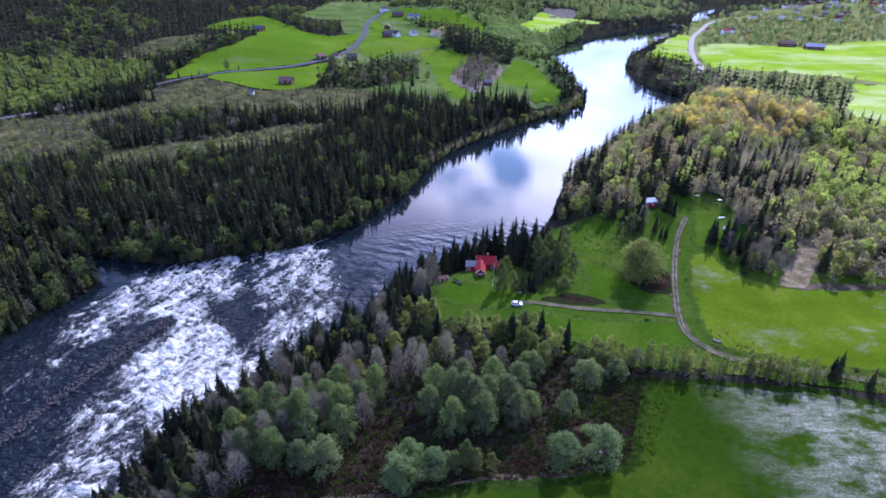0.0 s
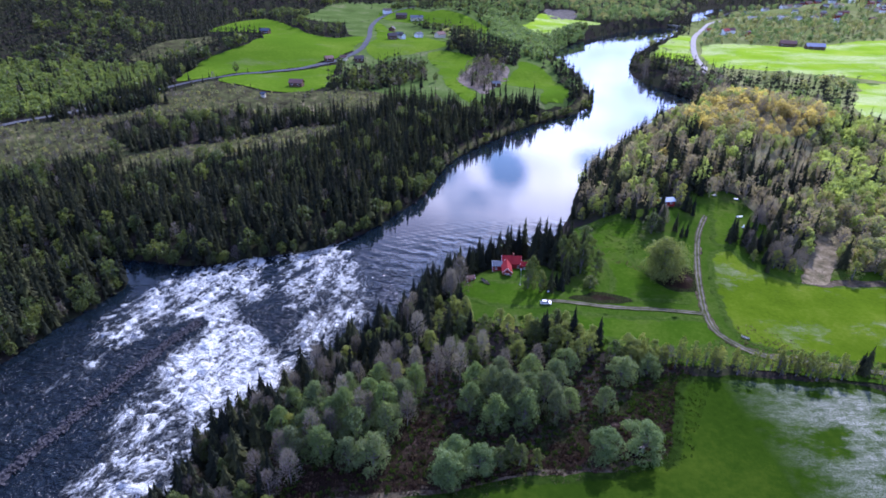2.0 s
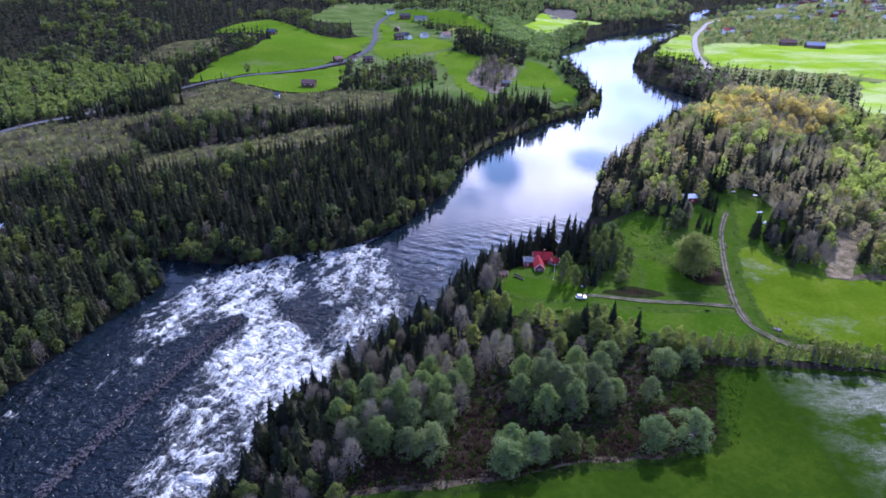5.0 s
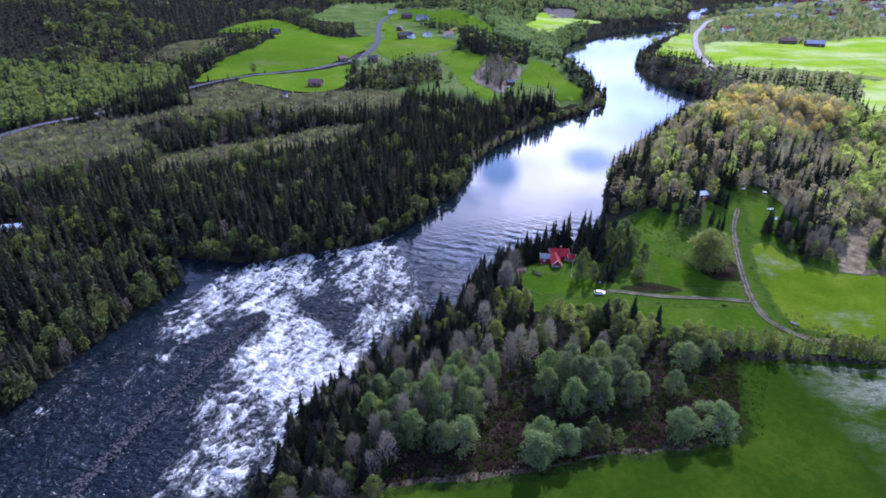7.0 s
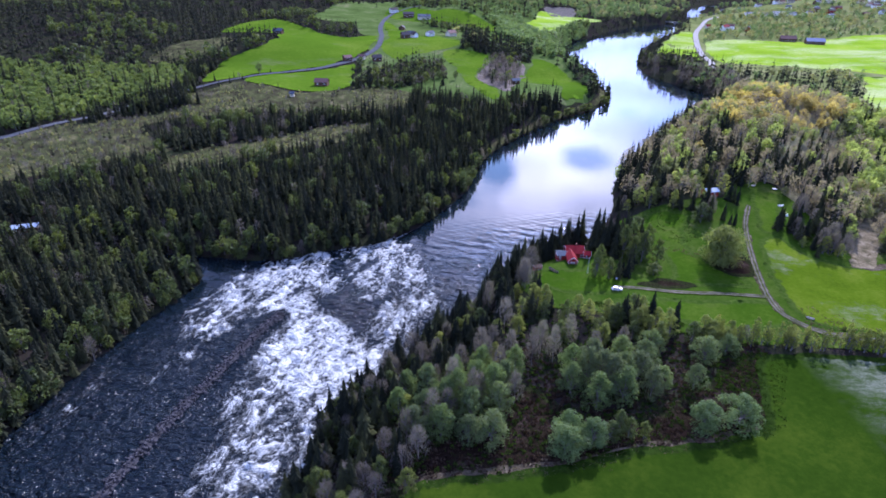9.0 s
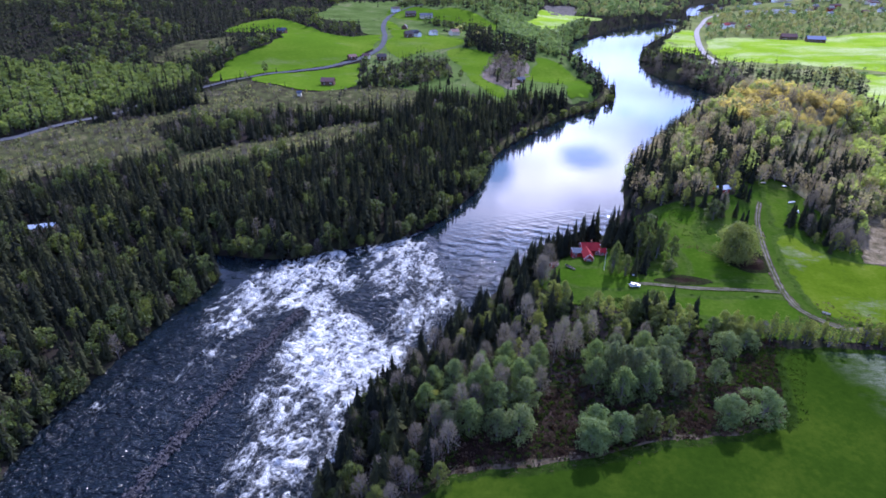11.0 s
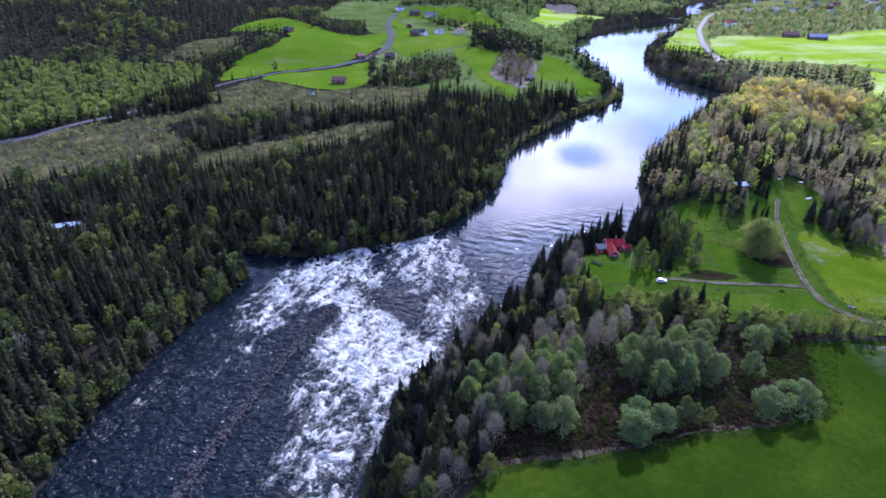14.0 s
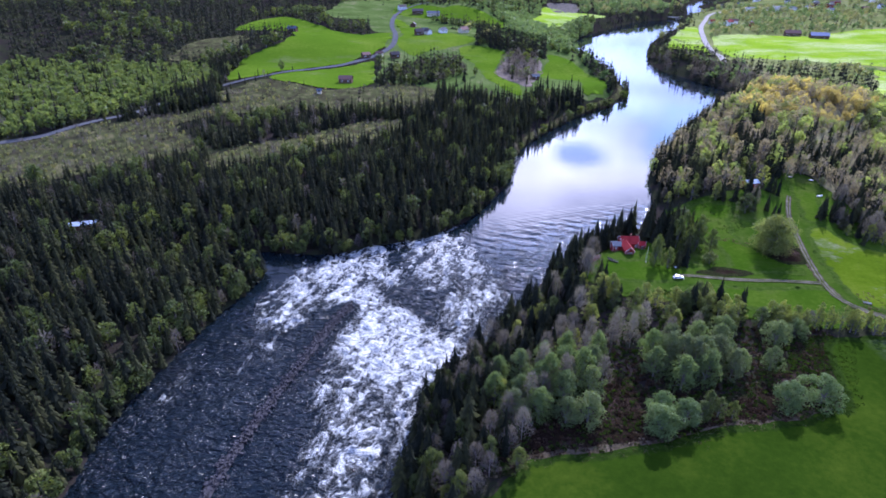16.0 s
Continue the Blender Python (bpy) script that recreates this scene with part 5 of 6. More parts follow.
def woods():
    thick = np.random.RandomState(8)
    near = [spruce_shape(12, 2.5, 16, 8, np.random.RandomState(65 + i), 4) for i in range(3)]
    wood("spruce_thicket", "dark spruces standing close on the near slope", [p[:2] for p in THICKET], near, [M["bark"], M["needles"]], [p[2] for p in THICKET], thick)
    rng = np.random.RandomState(5)
    q = scatter(-420, 320, 60, 560, 4.0, rng)
    q = q[np.abs(q[:, 0] + 35) < 0.80 * q[:, 1] + 105]
    q = q[~blocked(q) & ~(poly_mask(q, PASTURE) & (rng.uniform(size=len(q)) > 0.02))]
    low = before_meadow(q)
    q = q[~low | (rng.uniform(size=len(q)) < 0.25)]
    d = from_river(q)
    low = before_meadow(q)
    right = inside(q, np.vstack([curve_line(RIGHT_BANK, 3), [(1200, 1860), (1200, -60)]]))
    hill = poly_mask(q, HILL)
    open_ = poly_mask(q, CLEAR) | poly_mask(q, CLEAR_A) | poly_mask(q, CLEAR_B) | poly_mask(q, CLEAR_C)
    young = poly_mask(q, YOUNG)
    r = rng.uniform(size=len(q))
    pat = waves(q, 60, 8) * 0.5
    left = ~right & (~young | (r > 0.8)) & ~open_
    thin = waves(q, 38, 31)
    spit = (q[:, 0] < -118) & (q[:, 1] < 208)
    s1 = left & (r < np.where(spit, 0.97, 0.86 - 0.2 * thin))
    away = q - np.array((-35.0, -5.0))
    away /= np.linalg.norm(away, axis=1)[:, None]
    front = np.zeros(len(q), bool)
    for poly in (CLEAR, CLEAR_A):
        for reach in (7, 14, 21, 28):
            front |= poly_mask(q + away * reach, poly)
    leafy = left & ((d < 8) & (r < 0.24) | spit & (d < 12) & (r < 0.32) | (pat > 0.4) & (r < 0.24) | (r < 0.05))
    s1 &= ~leafy
    sp = q[s1]
    wood("spruce_wood", "dense dark spruce wood along the far bank", sp, MID_SPRUCE, [M["bark"], M["needles"]], np.clip(rng.uniform(0.65, 1.3, len(sp)) + 0.14 * waves(sp, 50, 33), 0.35, 1.5) * np.where(low[s1], 0.5, 1) * np.where(front[s1], 0.62, 1) * np.where(poly_mask(sp, [(-240, 300), (-60, 440), (-100, 440), (-240, 400)]), 0.75, 1), rng)
    lf = q[leafy]
    wood("birch_wood", "young green birches among the spruces", lf, MID_LEAF, [M["grey_bark"], M["fresh"]], rng.uniform(0.65, 1.3, len(lf)), rng)
    gb = q[left & (r > 0.975)]
    wood("bare_wood", "leafless grey trees among the spruces", gb, MID_BARE, [M["grey_bark"], M["grey_twigs"]], rng.uniform(0.7, 1.1, len(gb)), rng)
    yg = q[young & (r < 0.6)]
    wood("young_wood", "light green young birch wood by the road", yg, FAR_LEAF, [M["grey_bark"], M["birch"]], rng.uniform(0.6, 1.1, len(yg)), rng)
    op = q[open_ & (r < 0.10)]
    wood("clearing_spruces", "scattered young spruces in the clearing", op, FAR_SPRUCE, [M["bark"], M["needles"]], rng.uniform(0.3, 0.75, len(op)), rng)
    cb = q[open_ & (r > 0.12) & (r < 0.3)]
    wood("clearing_bare_shrubs", "leafless grey-brown scrub in the clearing", cb, MID_BARE, [M["grey_bark"], M["grey_twigs"]], rng.uniform(0.2, 0.5, len(cb)), rng, 1.5)
    ob = q[open_ & (r > 0.45)]
    wood("clearing_shrubs", "low budding shrubs in the clearing", ob, FAR_LEAF, [M["grey_bark"], M["olive"]], rng.uniform(0.1, 0.36, len(ob)), rng)
    # the hill: spruce flank by the river, grey slope, open pale middle, amber brow
    pick = rng.uniform(size=len(q))
    kinds = ("spruce", "olive", "bare", "fresh", "amber")
    share = np.tile(np.array([0.06, 0.16, 0.25, 0.24, 0.0]), (len(q), 1))
    # the first outline's high larch share stands in for sun on that slope
    for poly, values in (([(185, 250), (215, 245), (300, 300), (300, 400), (250, 380), (215, 300)], (0.06, 0.12, 0.1, 0.48, 0)),
                         ([(98, 250), (104, 285), (140, 355), (182, 372), (172, 335), (125, 275)], (0.2, 0.10, 0.5, 0.08, 0.05)),
                         ([(152, 254), (188, 258), (248, 350), (217, 372), (190, 335)], (0.12, 0.12, 0.22, 0.14, 0)),
                         ([(108, 240), (122, 262), (140, 310), (128, 312), (112, 268)], (0.7, 0.05, 0.1, 0.05, 0)),
                         ([(100, 238), (122, 262), (150, 258), (196, 262), (212, 284), (165, 302), (122, 296), (100, 270)], (0.42, 0.06, 0.28, 0.08, 0)),
                         ([(126, 206), (150, 205), (172, 250), (150, 262), (132, 236)], (0.34, 0.06, 0.42, 0.05, 0)),
                         ([(150, 342), (190, 328), (225, 342), (265, 366), (265, 395), (230, 420), (185, 402)], (0.02, 0.1, 0.24, 0.06, 0.52))):
        share[poly_mask(q, poly)] = values
    share[d < 22] = (0.48, 0.05, 0.34, 0.05, 0)
    edge = np.cumsum(share, 1)
    lo = np.c_[np.zeros(len(q)), edge[:, :-1]]
    picked = [hill & (pick >= lo[:, k]) & (pick < edge[:, k]) for k in range(5)]
    small = np.where(poly_mask(q, [(152, 254), (188, 258), (248, 350), (217, 372), (190, 335)]), 0.65, 1.0)
    for k, (name, label, shapes, leaf) in enumerate((("hill_spruces", "spruces on the wooded hill", MID_SPRUCE, "needles"), ("hill_aspens", "budding olive aspens on the hill", MID_LEAF, "olive"),
                                                     ("hill_bare_trees", "leafless grey trees on the hill", MID_BARE, "sunlit_twigs"), ("hill_larches", "light green hill larches, paled for sunlight", MID_LEAF, "larch"),
                                                     ("hill_maples", "amber budding trees on the hill's brow", MID_LEAF, "amber"))):
        m = picked[k]
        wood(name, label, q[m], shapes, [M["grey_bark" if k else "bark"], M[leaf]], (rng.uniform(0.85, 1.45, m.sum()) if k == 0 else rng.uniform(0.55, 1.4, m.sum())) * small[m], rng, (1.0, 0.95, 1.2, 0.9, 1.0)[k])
    # growth that overhangs the left bank's waterline
    line = curve_line(LEFT_BANK[9:], 10)
    seg = np.linalg.norm(np.diff(line, axis=0), axis=1)
    at = np.interp(np.arange(0, seg.sum(), 1.9), np.r_[0, np.cumsum(seg)], np.arange(len(line)))
    base = np.array([line[int(a)] * (1 - a % 1) + line[min(int(a) + 1, len(line) - 1)] * (a % 1) for a in at]) + rng.uniform(-2.2, 2.2, (len(at), 2))
    base = base[(from_river(base) > 0.2) & (base[:, 1] > 60)]
    u = rng.uniform(size=len(base))
    near = base[:, 1] < 330
    for name, label, m, shapes, leaf in (("bank_birches", "green birches overhanging the far waterline", (u < 0.34) & near, MID_LEAF, "fresh"), ("bank_shrubs", "green shrubs along the calm reach", (u < 0.3) & ~near, FAR_LEAF, "fresh"),
                                         ("bank_spruces", "small spruces overhanging the far waterline", (u > 0.35) & (u < 0.9), MID_SPRUCE, "needles"), ("bank_bare_trees", "leafless grey shrubs along the far waterline", u > 0.92, MID_BARE, "grey_twigs")):
        wood(name, label, base[m], shapes, [M["bark"], M[leaf]], rng.uniform(0.5, 1.05, m.sum()), rng)
    # clumps and rows between the far fields
    for zone, cell, mix in (([(13, 664), (46, 654), (75, 620), (89, 628), (102, 684), (67, 717), (28, 751)], 4.6, (("spruce", 0.85), ("pale", 0.1))),
                            ([(-92, 502), (-56, 498), (-5, 552), (-10, 600), (-36, 602), (-80, 553)], 4.6, (("spruce", 0.42), ("pale", 0.26), ("bare", 0.16))),
                            ([(84, 898), (85, 799), (108, 712), (157, 923), (154, 1086), (103, 1006)], 6.5, (("grey", 0.8), ("pale", 0.08))),
                            ([(103, 672), (122, 664), (150, 700), (214, 940), (262, 1010), (285, 1085), (225, 1035), (138, 828)], 6.0, (("larch", 0.62), ("pale", 0.12), ("spruce", 0.05))),
                            ([(26, 565), (48, 636), (67, 648), (78, 604), (64, 558), (46, 505), (36, 522)], 5.0, (("bare", 0.5), ("pale", 0.05))),
                            ([(118, 502), (138, 540), (152, 600), (150, 660), (136, 664), (128, 600), (124, 540)], 4.0, (("spruce", 0.42), ("larch", 0.12), ("bare", 0.1))),
                            ([(312, 640), (304, 700), (280, 760), (295, 860), (332, 940), (318, 948), (268, 860), (248, 770), (254, 690), (258, 640)], 4.6, (("spruce", 0.5), ("bare", 0.2), ("pale", 0.12))),
                            ([(226, 512), (262, 520), (305, 570), (314, 640), (258, 640), (236, 575)], 4.6, (("bare", 0.62), ("spruce", 0.14), ("larch", 0.06))),
                            ([(-30, 875), (88, 885), (88, 868), (20, 850), (-10, 850)], 6.0, (("spruce", 0.3), ("pale", 0.4))),
                            ([(-20, 955), (90, 930), (90, 1100), (-60, 1150), (-70, 1000)], 9.0, (("spruce", 0.4), ("pale", 0.25), ("larch", 0.15))),
                            ([(100, 1090), (220, 1100), (250, 1230), (230, 1330), (60, 1330), (20, 1150)], 9.0, (("larch", 0.5), ("pale", 0.2), ("spruce", 0.15)))):
        lo, hi = np.min(zone, 0), np.max(zone, 0)
        z = scatter(lo[0], hi[0], lo[1], hi[1], cell, rng)
        z = z[poly_mask(z, zone)]
        z = z[~blocked(z)]
        u = rng.uniform(size=len(z))
        at = 0.0
        for kind, part_of in mix:
            m = (u >= at) & (u < at + part_of)
            at += part_of
            if not m.any():
                continue
            name, label, shapes, leaf, lo_s, hi_s = {"spruce": ("field_spruces", "dark spruces in a clump between the far fields", FAR_SPRUCE, "needles", 1.0, 1.7), "pale": ("field_birches", "pale green birches between the far fields", FAR_LEAF, "fresh", 0.7, 1.2),
                                                     "grey": ("field_willows", "grey-green round willows beyond the far fields", FAR_LEAF, "willow", 0.9, 1.5), "larch": ("field_larches", "light green trees along the far bank", FAR_LEAF, "willow", 0.7, 1.3),
                                                     "bare": ("field_bare_trees", "leafless grey trees between the far fields", MID_BARE, "grey_twigs", 0.6, 1.1)}[kind]
            wood(name, label, z[m], shapes, [M["bark"], M[leaf]], rng.uniform(lo_s, hi_s, m.sum()), rng, 1.15)
    # far woods
    q = np.vstack([scatter(-900, 1000, 470, 900, 9.3, rng), scatter(-1100, 1300, 900, 1400, 12.0, rng), scatter(-1400, 2000, 1400, 2600, 26.0, rng)])
    q = q[(np.abs(q[:, 0] - 0.05 * q[:, 1]) < 0.74 * q[:, 1] + 40) & ((q[:, 1] > 560) | (q[:, 0] > 322) | (q[:, 0] < -422))]
    q = q[~blocked(q)]
    q = q[~(poly_mask(q, CLEAR_C)) & ~(poly_mask(q, PASTURE) & (rng.uniform(size=len(q)) > 0.06))]
    low = before_meadow(q)
    q = q[~low | (rng.uniform(size=len(q)) < 0.3)]
    low = before_meadow(q)
    r = rng.uniform(size=len(q))
    right = inside(q, np.vstack([curve_line(RIGHT_BANK, 3), [(1900, 1860), (1900, -60)]]))
    pat = waves(q, 170, 21)
    d = from_river(q)
    grow = (1 + 0.35 * smooth(900, 1700, q[:, 1])) * np.where(right, 0.85, 0.78 + 0.22 * smooth(25, 80, d)) * np.where(low, 0.5, 1)
    pl = np.where(right, 0.10 + 0.2 * pat + 0.75 * (d < 40), 0.84 + 0.32 * pat + 0.1 * (q[:, 0] < -230))
    strip = poly_mask(q, [(290, 600), (315, 660), (350, 668), (385, 635), (410, 600), (405, 495), (360, 470), (330, 500), (300, 540)])
    pl = np.where(strip, 0.9, pl)
    pale = poly_mask(q, [(10, 700), (80, 680), (140, 760), (240, 1000), (300, 1250), (400, 1700), (60, 1700), (40, 1000)])
    pl = np.where(pale, 0.12, pl)
    hazy = poly_mask(q, [(230, 1180), (480, 1230), (760, 1700), (1000, 2600), (100, 2600), (100, 1330)])
    pl = np.where(hazy, 0.3, pl)
    pale |= hazy
    dense = np.where(right, np.where(strip, 0.95, 0.55), 0.97)
    dense = np.where(pale, 0.8, dense)
    dense = np.where(poly_mask(q, [(830, 1150), (1220, 1150), (1220, 1600), (830, 1600)]), 0.2, dense)
    s = (r < pl * dense)
    o = ~s & (r < dense)
    wood("far_spruces", "distant dark spruce woods", q[s], FAR_SPRUCE, [M["bark"], M["needles"]], rng.uniform(0.9, 1.5, s.sum()) * grow[s], rng, 1.3)
    half = rng.uniform(size=len(q)) < np.where(right, 0.5, np.where(pale, 0.75, 1.0))
    hr = o & half & (right | pale)
    half &= ~right & ~pale
    hb = o & right & (rng.uniform(size=len(q)) < np.where((d < 80) & (q[:, 1] < 760), 0.3, 0.0))
    wood("far_bare_trees", "leafless grey woods near the river cape", q[hb], MID_BARE, [M["grey_bark"], M["grey_twigs"]], rng.uniform(0.9, 1.4, hb.sum()), rng, 1.4)
    o &= ~hb
    hr &= ~hb
    wood("far_larches", "distant light green woods of the sunlit valley", q[hr], FAR_LEAF, [M["grey_bark"], M["willow"]], rng.uniform(0.9, 1.5, hr.sum()) * grow[hr], rng, 1.2)
    o &= ~hr
    wood("far_birches", "distant green birch woods", q[o & half], FAR_LEAF, [M["grey_bark"], M["fresh"]], rng.uniform(0.9, 1.5, (o & half).sum()) * grow[o & half], rng, 1.2)
    wood("far_aspens", "distant budding woods", q[o & ~half], FAR_LEAF, [M["grey_bark"], M["olive"]], rng.uniform(0.9, 1.5, (o & ~half).sum()) * grow[o & ~half], rng, 1.2)


HOUSE_SPOTS = [(25, 197, 11), (107, 250, 7), (-218, 236, 10), (8, 190, 4), (34, 168, 5), (-47, 720, 16), (-76, 609, 10), (-118, 497, 12), (57, 525, 8), (571, 866, 26), (548, 894, 14), (508, 1021, 20), (136, 234, 5), (-32, 846, 20), (5, 734, 12)]
woods()
undergrowth()

# ---- buildings, car, boats, dyke ----


def box(bm, c, s, turn=0.0):
    m = Matrix.LocRotScale(c, Euler((0, 0, turn)), (s[0], s[1], s[2]))
    return bmesh.ops.create_cube(bm, size=1.0, matrix=m)["verts"]


def soft(bm, amount):
    bmesh.ops.bevel(bm, geom=bm.edges[:], offset=amount, segments=2, affect="EDGES", profile=0.6)
    return bm


def solid(bm, corners, faces):
    vs = [bm.verts.new(c) for c in corners]
    for f in faces:
        bm.faces.new([vs[i] for i in f])


def gabled(parent, cx, cy, l, w, wall_h, roof_h, wall_mat, roof_mat, along_x=True, over=0.45, z=0.0, windows=(), trim=None, thick=0.16):
    """Walls with gables, a roof of two slabs, and windows given as (side, place along, sill, width, height)."""
    turn = Matrix.Translation((cx, cy, z)) @ (Matrix.Identity(4) if along_x else Matrix.Rotation(radians(90), 4, "Z"))
    a, b = l / 2, w / 2
    bm = bmesh.new()
    solid(bm, [(-a, -b, -1.2), (a, -b, -1.2), (a, b, -1.2), (-a, b, -1.2), (-a, -b, wall_h), (a, -b, wall_h), (a, b, wall_h), (-a, b, wall_h), (-a, 0, wall_h + roof_h), (a, 0, wall_h + roof_h)],
          [(3, 2, 1, 0), (0, 1, 5, 4), (2, 3, 7, 6), (1, 2, 6, 9, 5), (3, 0, 4, 8, 7), (4, 5, 9, 8), (6, 7, 8, 9)])
    bm.transform(turn)
    wall = part("wall", bm, wall_mat, parent)
    bm = bmesh.new()
    k = roof_h / b
    for s in (-1, 1):
        e, lo = (b + over) * s, wall_h - over * k + 0.03
        top = wall_h + roof_h + 0.03
        solid(bm, [(-a - over, 0, top), (a + over, 0, top), (a + over, e, lo), (-a - over, e, lo),
                   (-a - over, 0, top + thick), (a + over, 0, top + thick), (a + over, e, lo + thick), (-a - over, e, lo + thick)],
              [(0, 1, 2, 3), (7, 6, 5, 4), (0, 4, 5, 1), (2, 6, 7, 3), (1, 5, 6, 2), (0, 3, 7, 4)])
    bmesh.ops.recalc_face_normals(bm, faces=bm.faces[:])
    bm.transform(turn)
    roof = part("roof", bm, roof_mat, parent)
    if trim:
        for s in (-1, 1):
            for g in (-1, 1):
                p0, p1 = Vector((g * (a + over + 0.03), 0, wall_h + roof_h + 0.05)), Vector((g * (a + over + 0.03), s * (b + over), wall_h - over * k + 0.05))
                d = p1 - p0
                m = Matrix.Translation((p0 + p1) / 2) @ d.to_track_quat("Y", "Z").to_matrix().to_4x4() @ Matrix.Diagonal((0.06, d.length, 0.22, 1))
                bm = bmesh.new()
                bmesh.ops.create_cube(bm, size=1.0, matrix=m)
                bm.transform(turn)
                part("bargeboard", bm, trim, parent, "white painted bargeboard")
                bm = bmesh.new()
                box(bm, (g * (a + 0.02), s * (b + 0.02), wall_h / 2 - 0.2), (0.14, 0.14, wall_h + 0.2))
                bm.transform(turn)
                part("corner_board", bm, trim, parent, "white painted corner board")
    for side, u, sill, ww, wh in windows:
        where = {"front": ((u, -b - 0.03, sill + wh / 2), 0), "back": ((u, b + 0.03, sill + wh / 2), 180), "left": ((-a - 0.03, u, sill + wh / 2), -90), "right": ((a + 0.03, u, sill + wh / 2), 90)}[side]
        m = turn @ Matrix.Translation(where[0]) @ Matrix.Rotation(radians(where[1]), 4, "Z")
        bm = bmesh.new()
        for c, s in (((-ww / 2, 0, 0), (0.13, 0.1, wh + 0.13)), ((ww / 2, 0, 0), (0.13, 0.1, wh + 0.13)), ((0, 0, wh / 2), (ww, 0.1, 0.13)), ((0, 0, -wh / 2), (ww, 0.12, 0.13)), ((0, 0, 0), (0.07, 0.08, wh))):
            box(bm, c, s)
        bm.transform(m)
        win = part("window", bm, M["white"], parent, "white window frame")
        bm = bmesh.new()
        box(bm, (0, 0.01, 0), (ww, 0.04, wh))
        bm.transform(m)
        part("pane", bm, M["glass"], win)
    return wall, roof


def site(name, x, y, turn, label, category, group="", z=None):
    ob = new(name)
    ob.location = (x, y, z_at(x, y) if z is None else z)
    ob.rotation_euler = (0, 0, radians(turn))
    return tagged(ob, label, category, group)


def chimney(parent, x, y, z, h):
    bm = bmesh.new()
    box(bm, (x, y, z + h / 2), (0.7, 0.7, h))
    box(bm, (x, y, z + h), (0.82, 0.82, 0.14))
    return part("chimney", bm, M["brick"], parent)


# the red cabin: main wing, front wing with a gable, grey-roofed wing, small side wing
cabin = site("cabin", 25.0, 197.5, -4, "red wooden cabin with red metal roofs and a grey-roofed wing", "cabin")
gabled(cabin, 0.6, 1.0, 10.5, 6.6, 2.7, 1.9, M["red"], M["red_roof"], True, windows=[("front", 3.6, 0.9, 1.1, 1.1), ("back", 0, 0.9, 1.4, 1.1)], trim=M["white"])
gabled(cabin, -2.6, -6.0, 8.0, 5.0, 2.6, 1.6, M["red"], M["red_roof"], False, windows=[("left", -0.75, 0.8, 1.1, 1.2), ("left", 0.75, 0.8, 1.1, 1.2)], trim=M["white"])
gabled(cabin, -7.4, -1.6, 5.6, 4.6, 2.3, 0.8, M["red"], M["grey_roof"], True, windows=[("front", -1.0, 0.8, 1.0, 1.0)], trim=M["white"])
gabled(cabin, 7.4, -1.6, 3.6, 3.6, 2.4, 0.9, M["red"], M["red_roof"], True, windows=[("front", 0, 0.9, 1.2, 1.1)], trim=M["white"])
chimney(cabin, 1.5, 1.2, 4.3, 1.2)
bm = bmesh.new()
box(bm, (-7.2, -5.2, 0.12), (5.2, 2.6, 0.24))
part("terrace", bm, M["brown"], cabin, "brown wooden terrace")
cabin.scale = (0.7, 0.88, 1.05)

hut_small = site("outhouse", 8.5, 189.5, 12, "small red outhouse with white corner boards", "shed")
hut_small.scale = (0.8, 0.8, 0.85)
gabled(hut_small, 0, 0, 3.6, 2.6, 2.0, 0.8, M["red"], M["brown_roof"], True, 0.3, windows=[("front", 0.4, 0.7, 0.8, 0.7)], trim=M["white"])
shed = site("shed", 107, 249, 8, "small red shed with a blue-grey metal roof", "shed")
gabled(shed, 0, 0, 6.4, 4.6, 2.3, 1.0, M["red"], M["pale_roof"], True, windows=[("front", -1.4, 0.8, 0.9, 0.8), ("front", 1.4, 0.8, 0.9, 0.8)])
bar = site("barrack", -218, 236, 16, "long low hut with a pale metal roof among spruces", "hut")
gabled(bar, 0, 0, 11, 4.5, 2.4, 0.7, M["brown"], M["pale_roof"], True, windows=[("front", u, 0.9, 1.0, 0.9) for u in (-3.5, 0, 3.5)])


def hull(name, l, w, h, mat, inner, parent):
    """An open boat: ribs swept from bow to stern, with thickness."""
    bm = bmesh.new()
    rings = []
    for i in range(11):
        s = i / 10
        half = w / 2 * math.sin(math.pi * (0.04 + 0.9 * s ** 0.8)) ** 0.7
        z0, z1 = 0.12 * (2 * s - 1) ** 2, h * (1 + 0.35 * (2 * s - 1) ** 2)
        ring = [(-half, z1), (-half * 0.8, z0 + 0.3 * h), (-half * 0.25, z0), (half * 0.25, z0), (half * 0.8, z0 + 0.3 * h), (half, z1)]
        rings.append([bm.verts.new((l * (s - 0.5), y, z)) for y, z in ring])
    for r0, r1 in zip(rings, rings[1:]):
        for k in range(5):
            bm.faces.new((r0[k], r0[k + 1], r1[k + 1], r1[k]))
    bm.faces.new(rings[0])
    bm.faces.new(rings[-1][::-1])
    bmesh.ops.recalc_face_normals(bm, faces=bm.faces[:])
    bmesh.ops.solidify(bm, geom=bm.faces[:], thickness=0.05)
    hull_ = part("hull", bm, mat, parent)
    for x in (-0.25 * l, 0.05 * l, 0.28 * l):
        bm = bmesh.new()
        box(bm, (x, 0, h * 0.72), (0.25, w * 0.8, 0.05))
        part("thwart", bm, inner, parent)
    return hull_


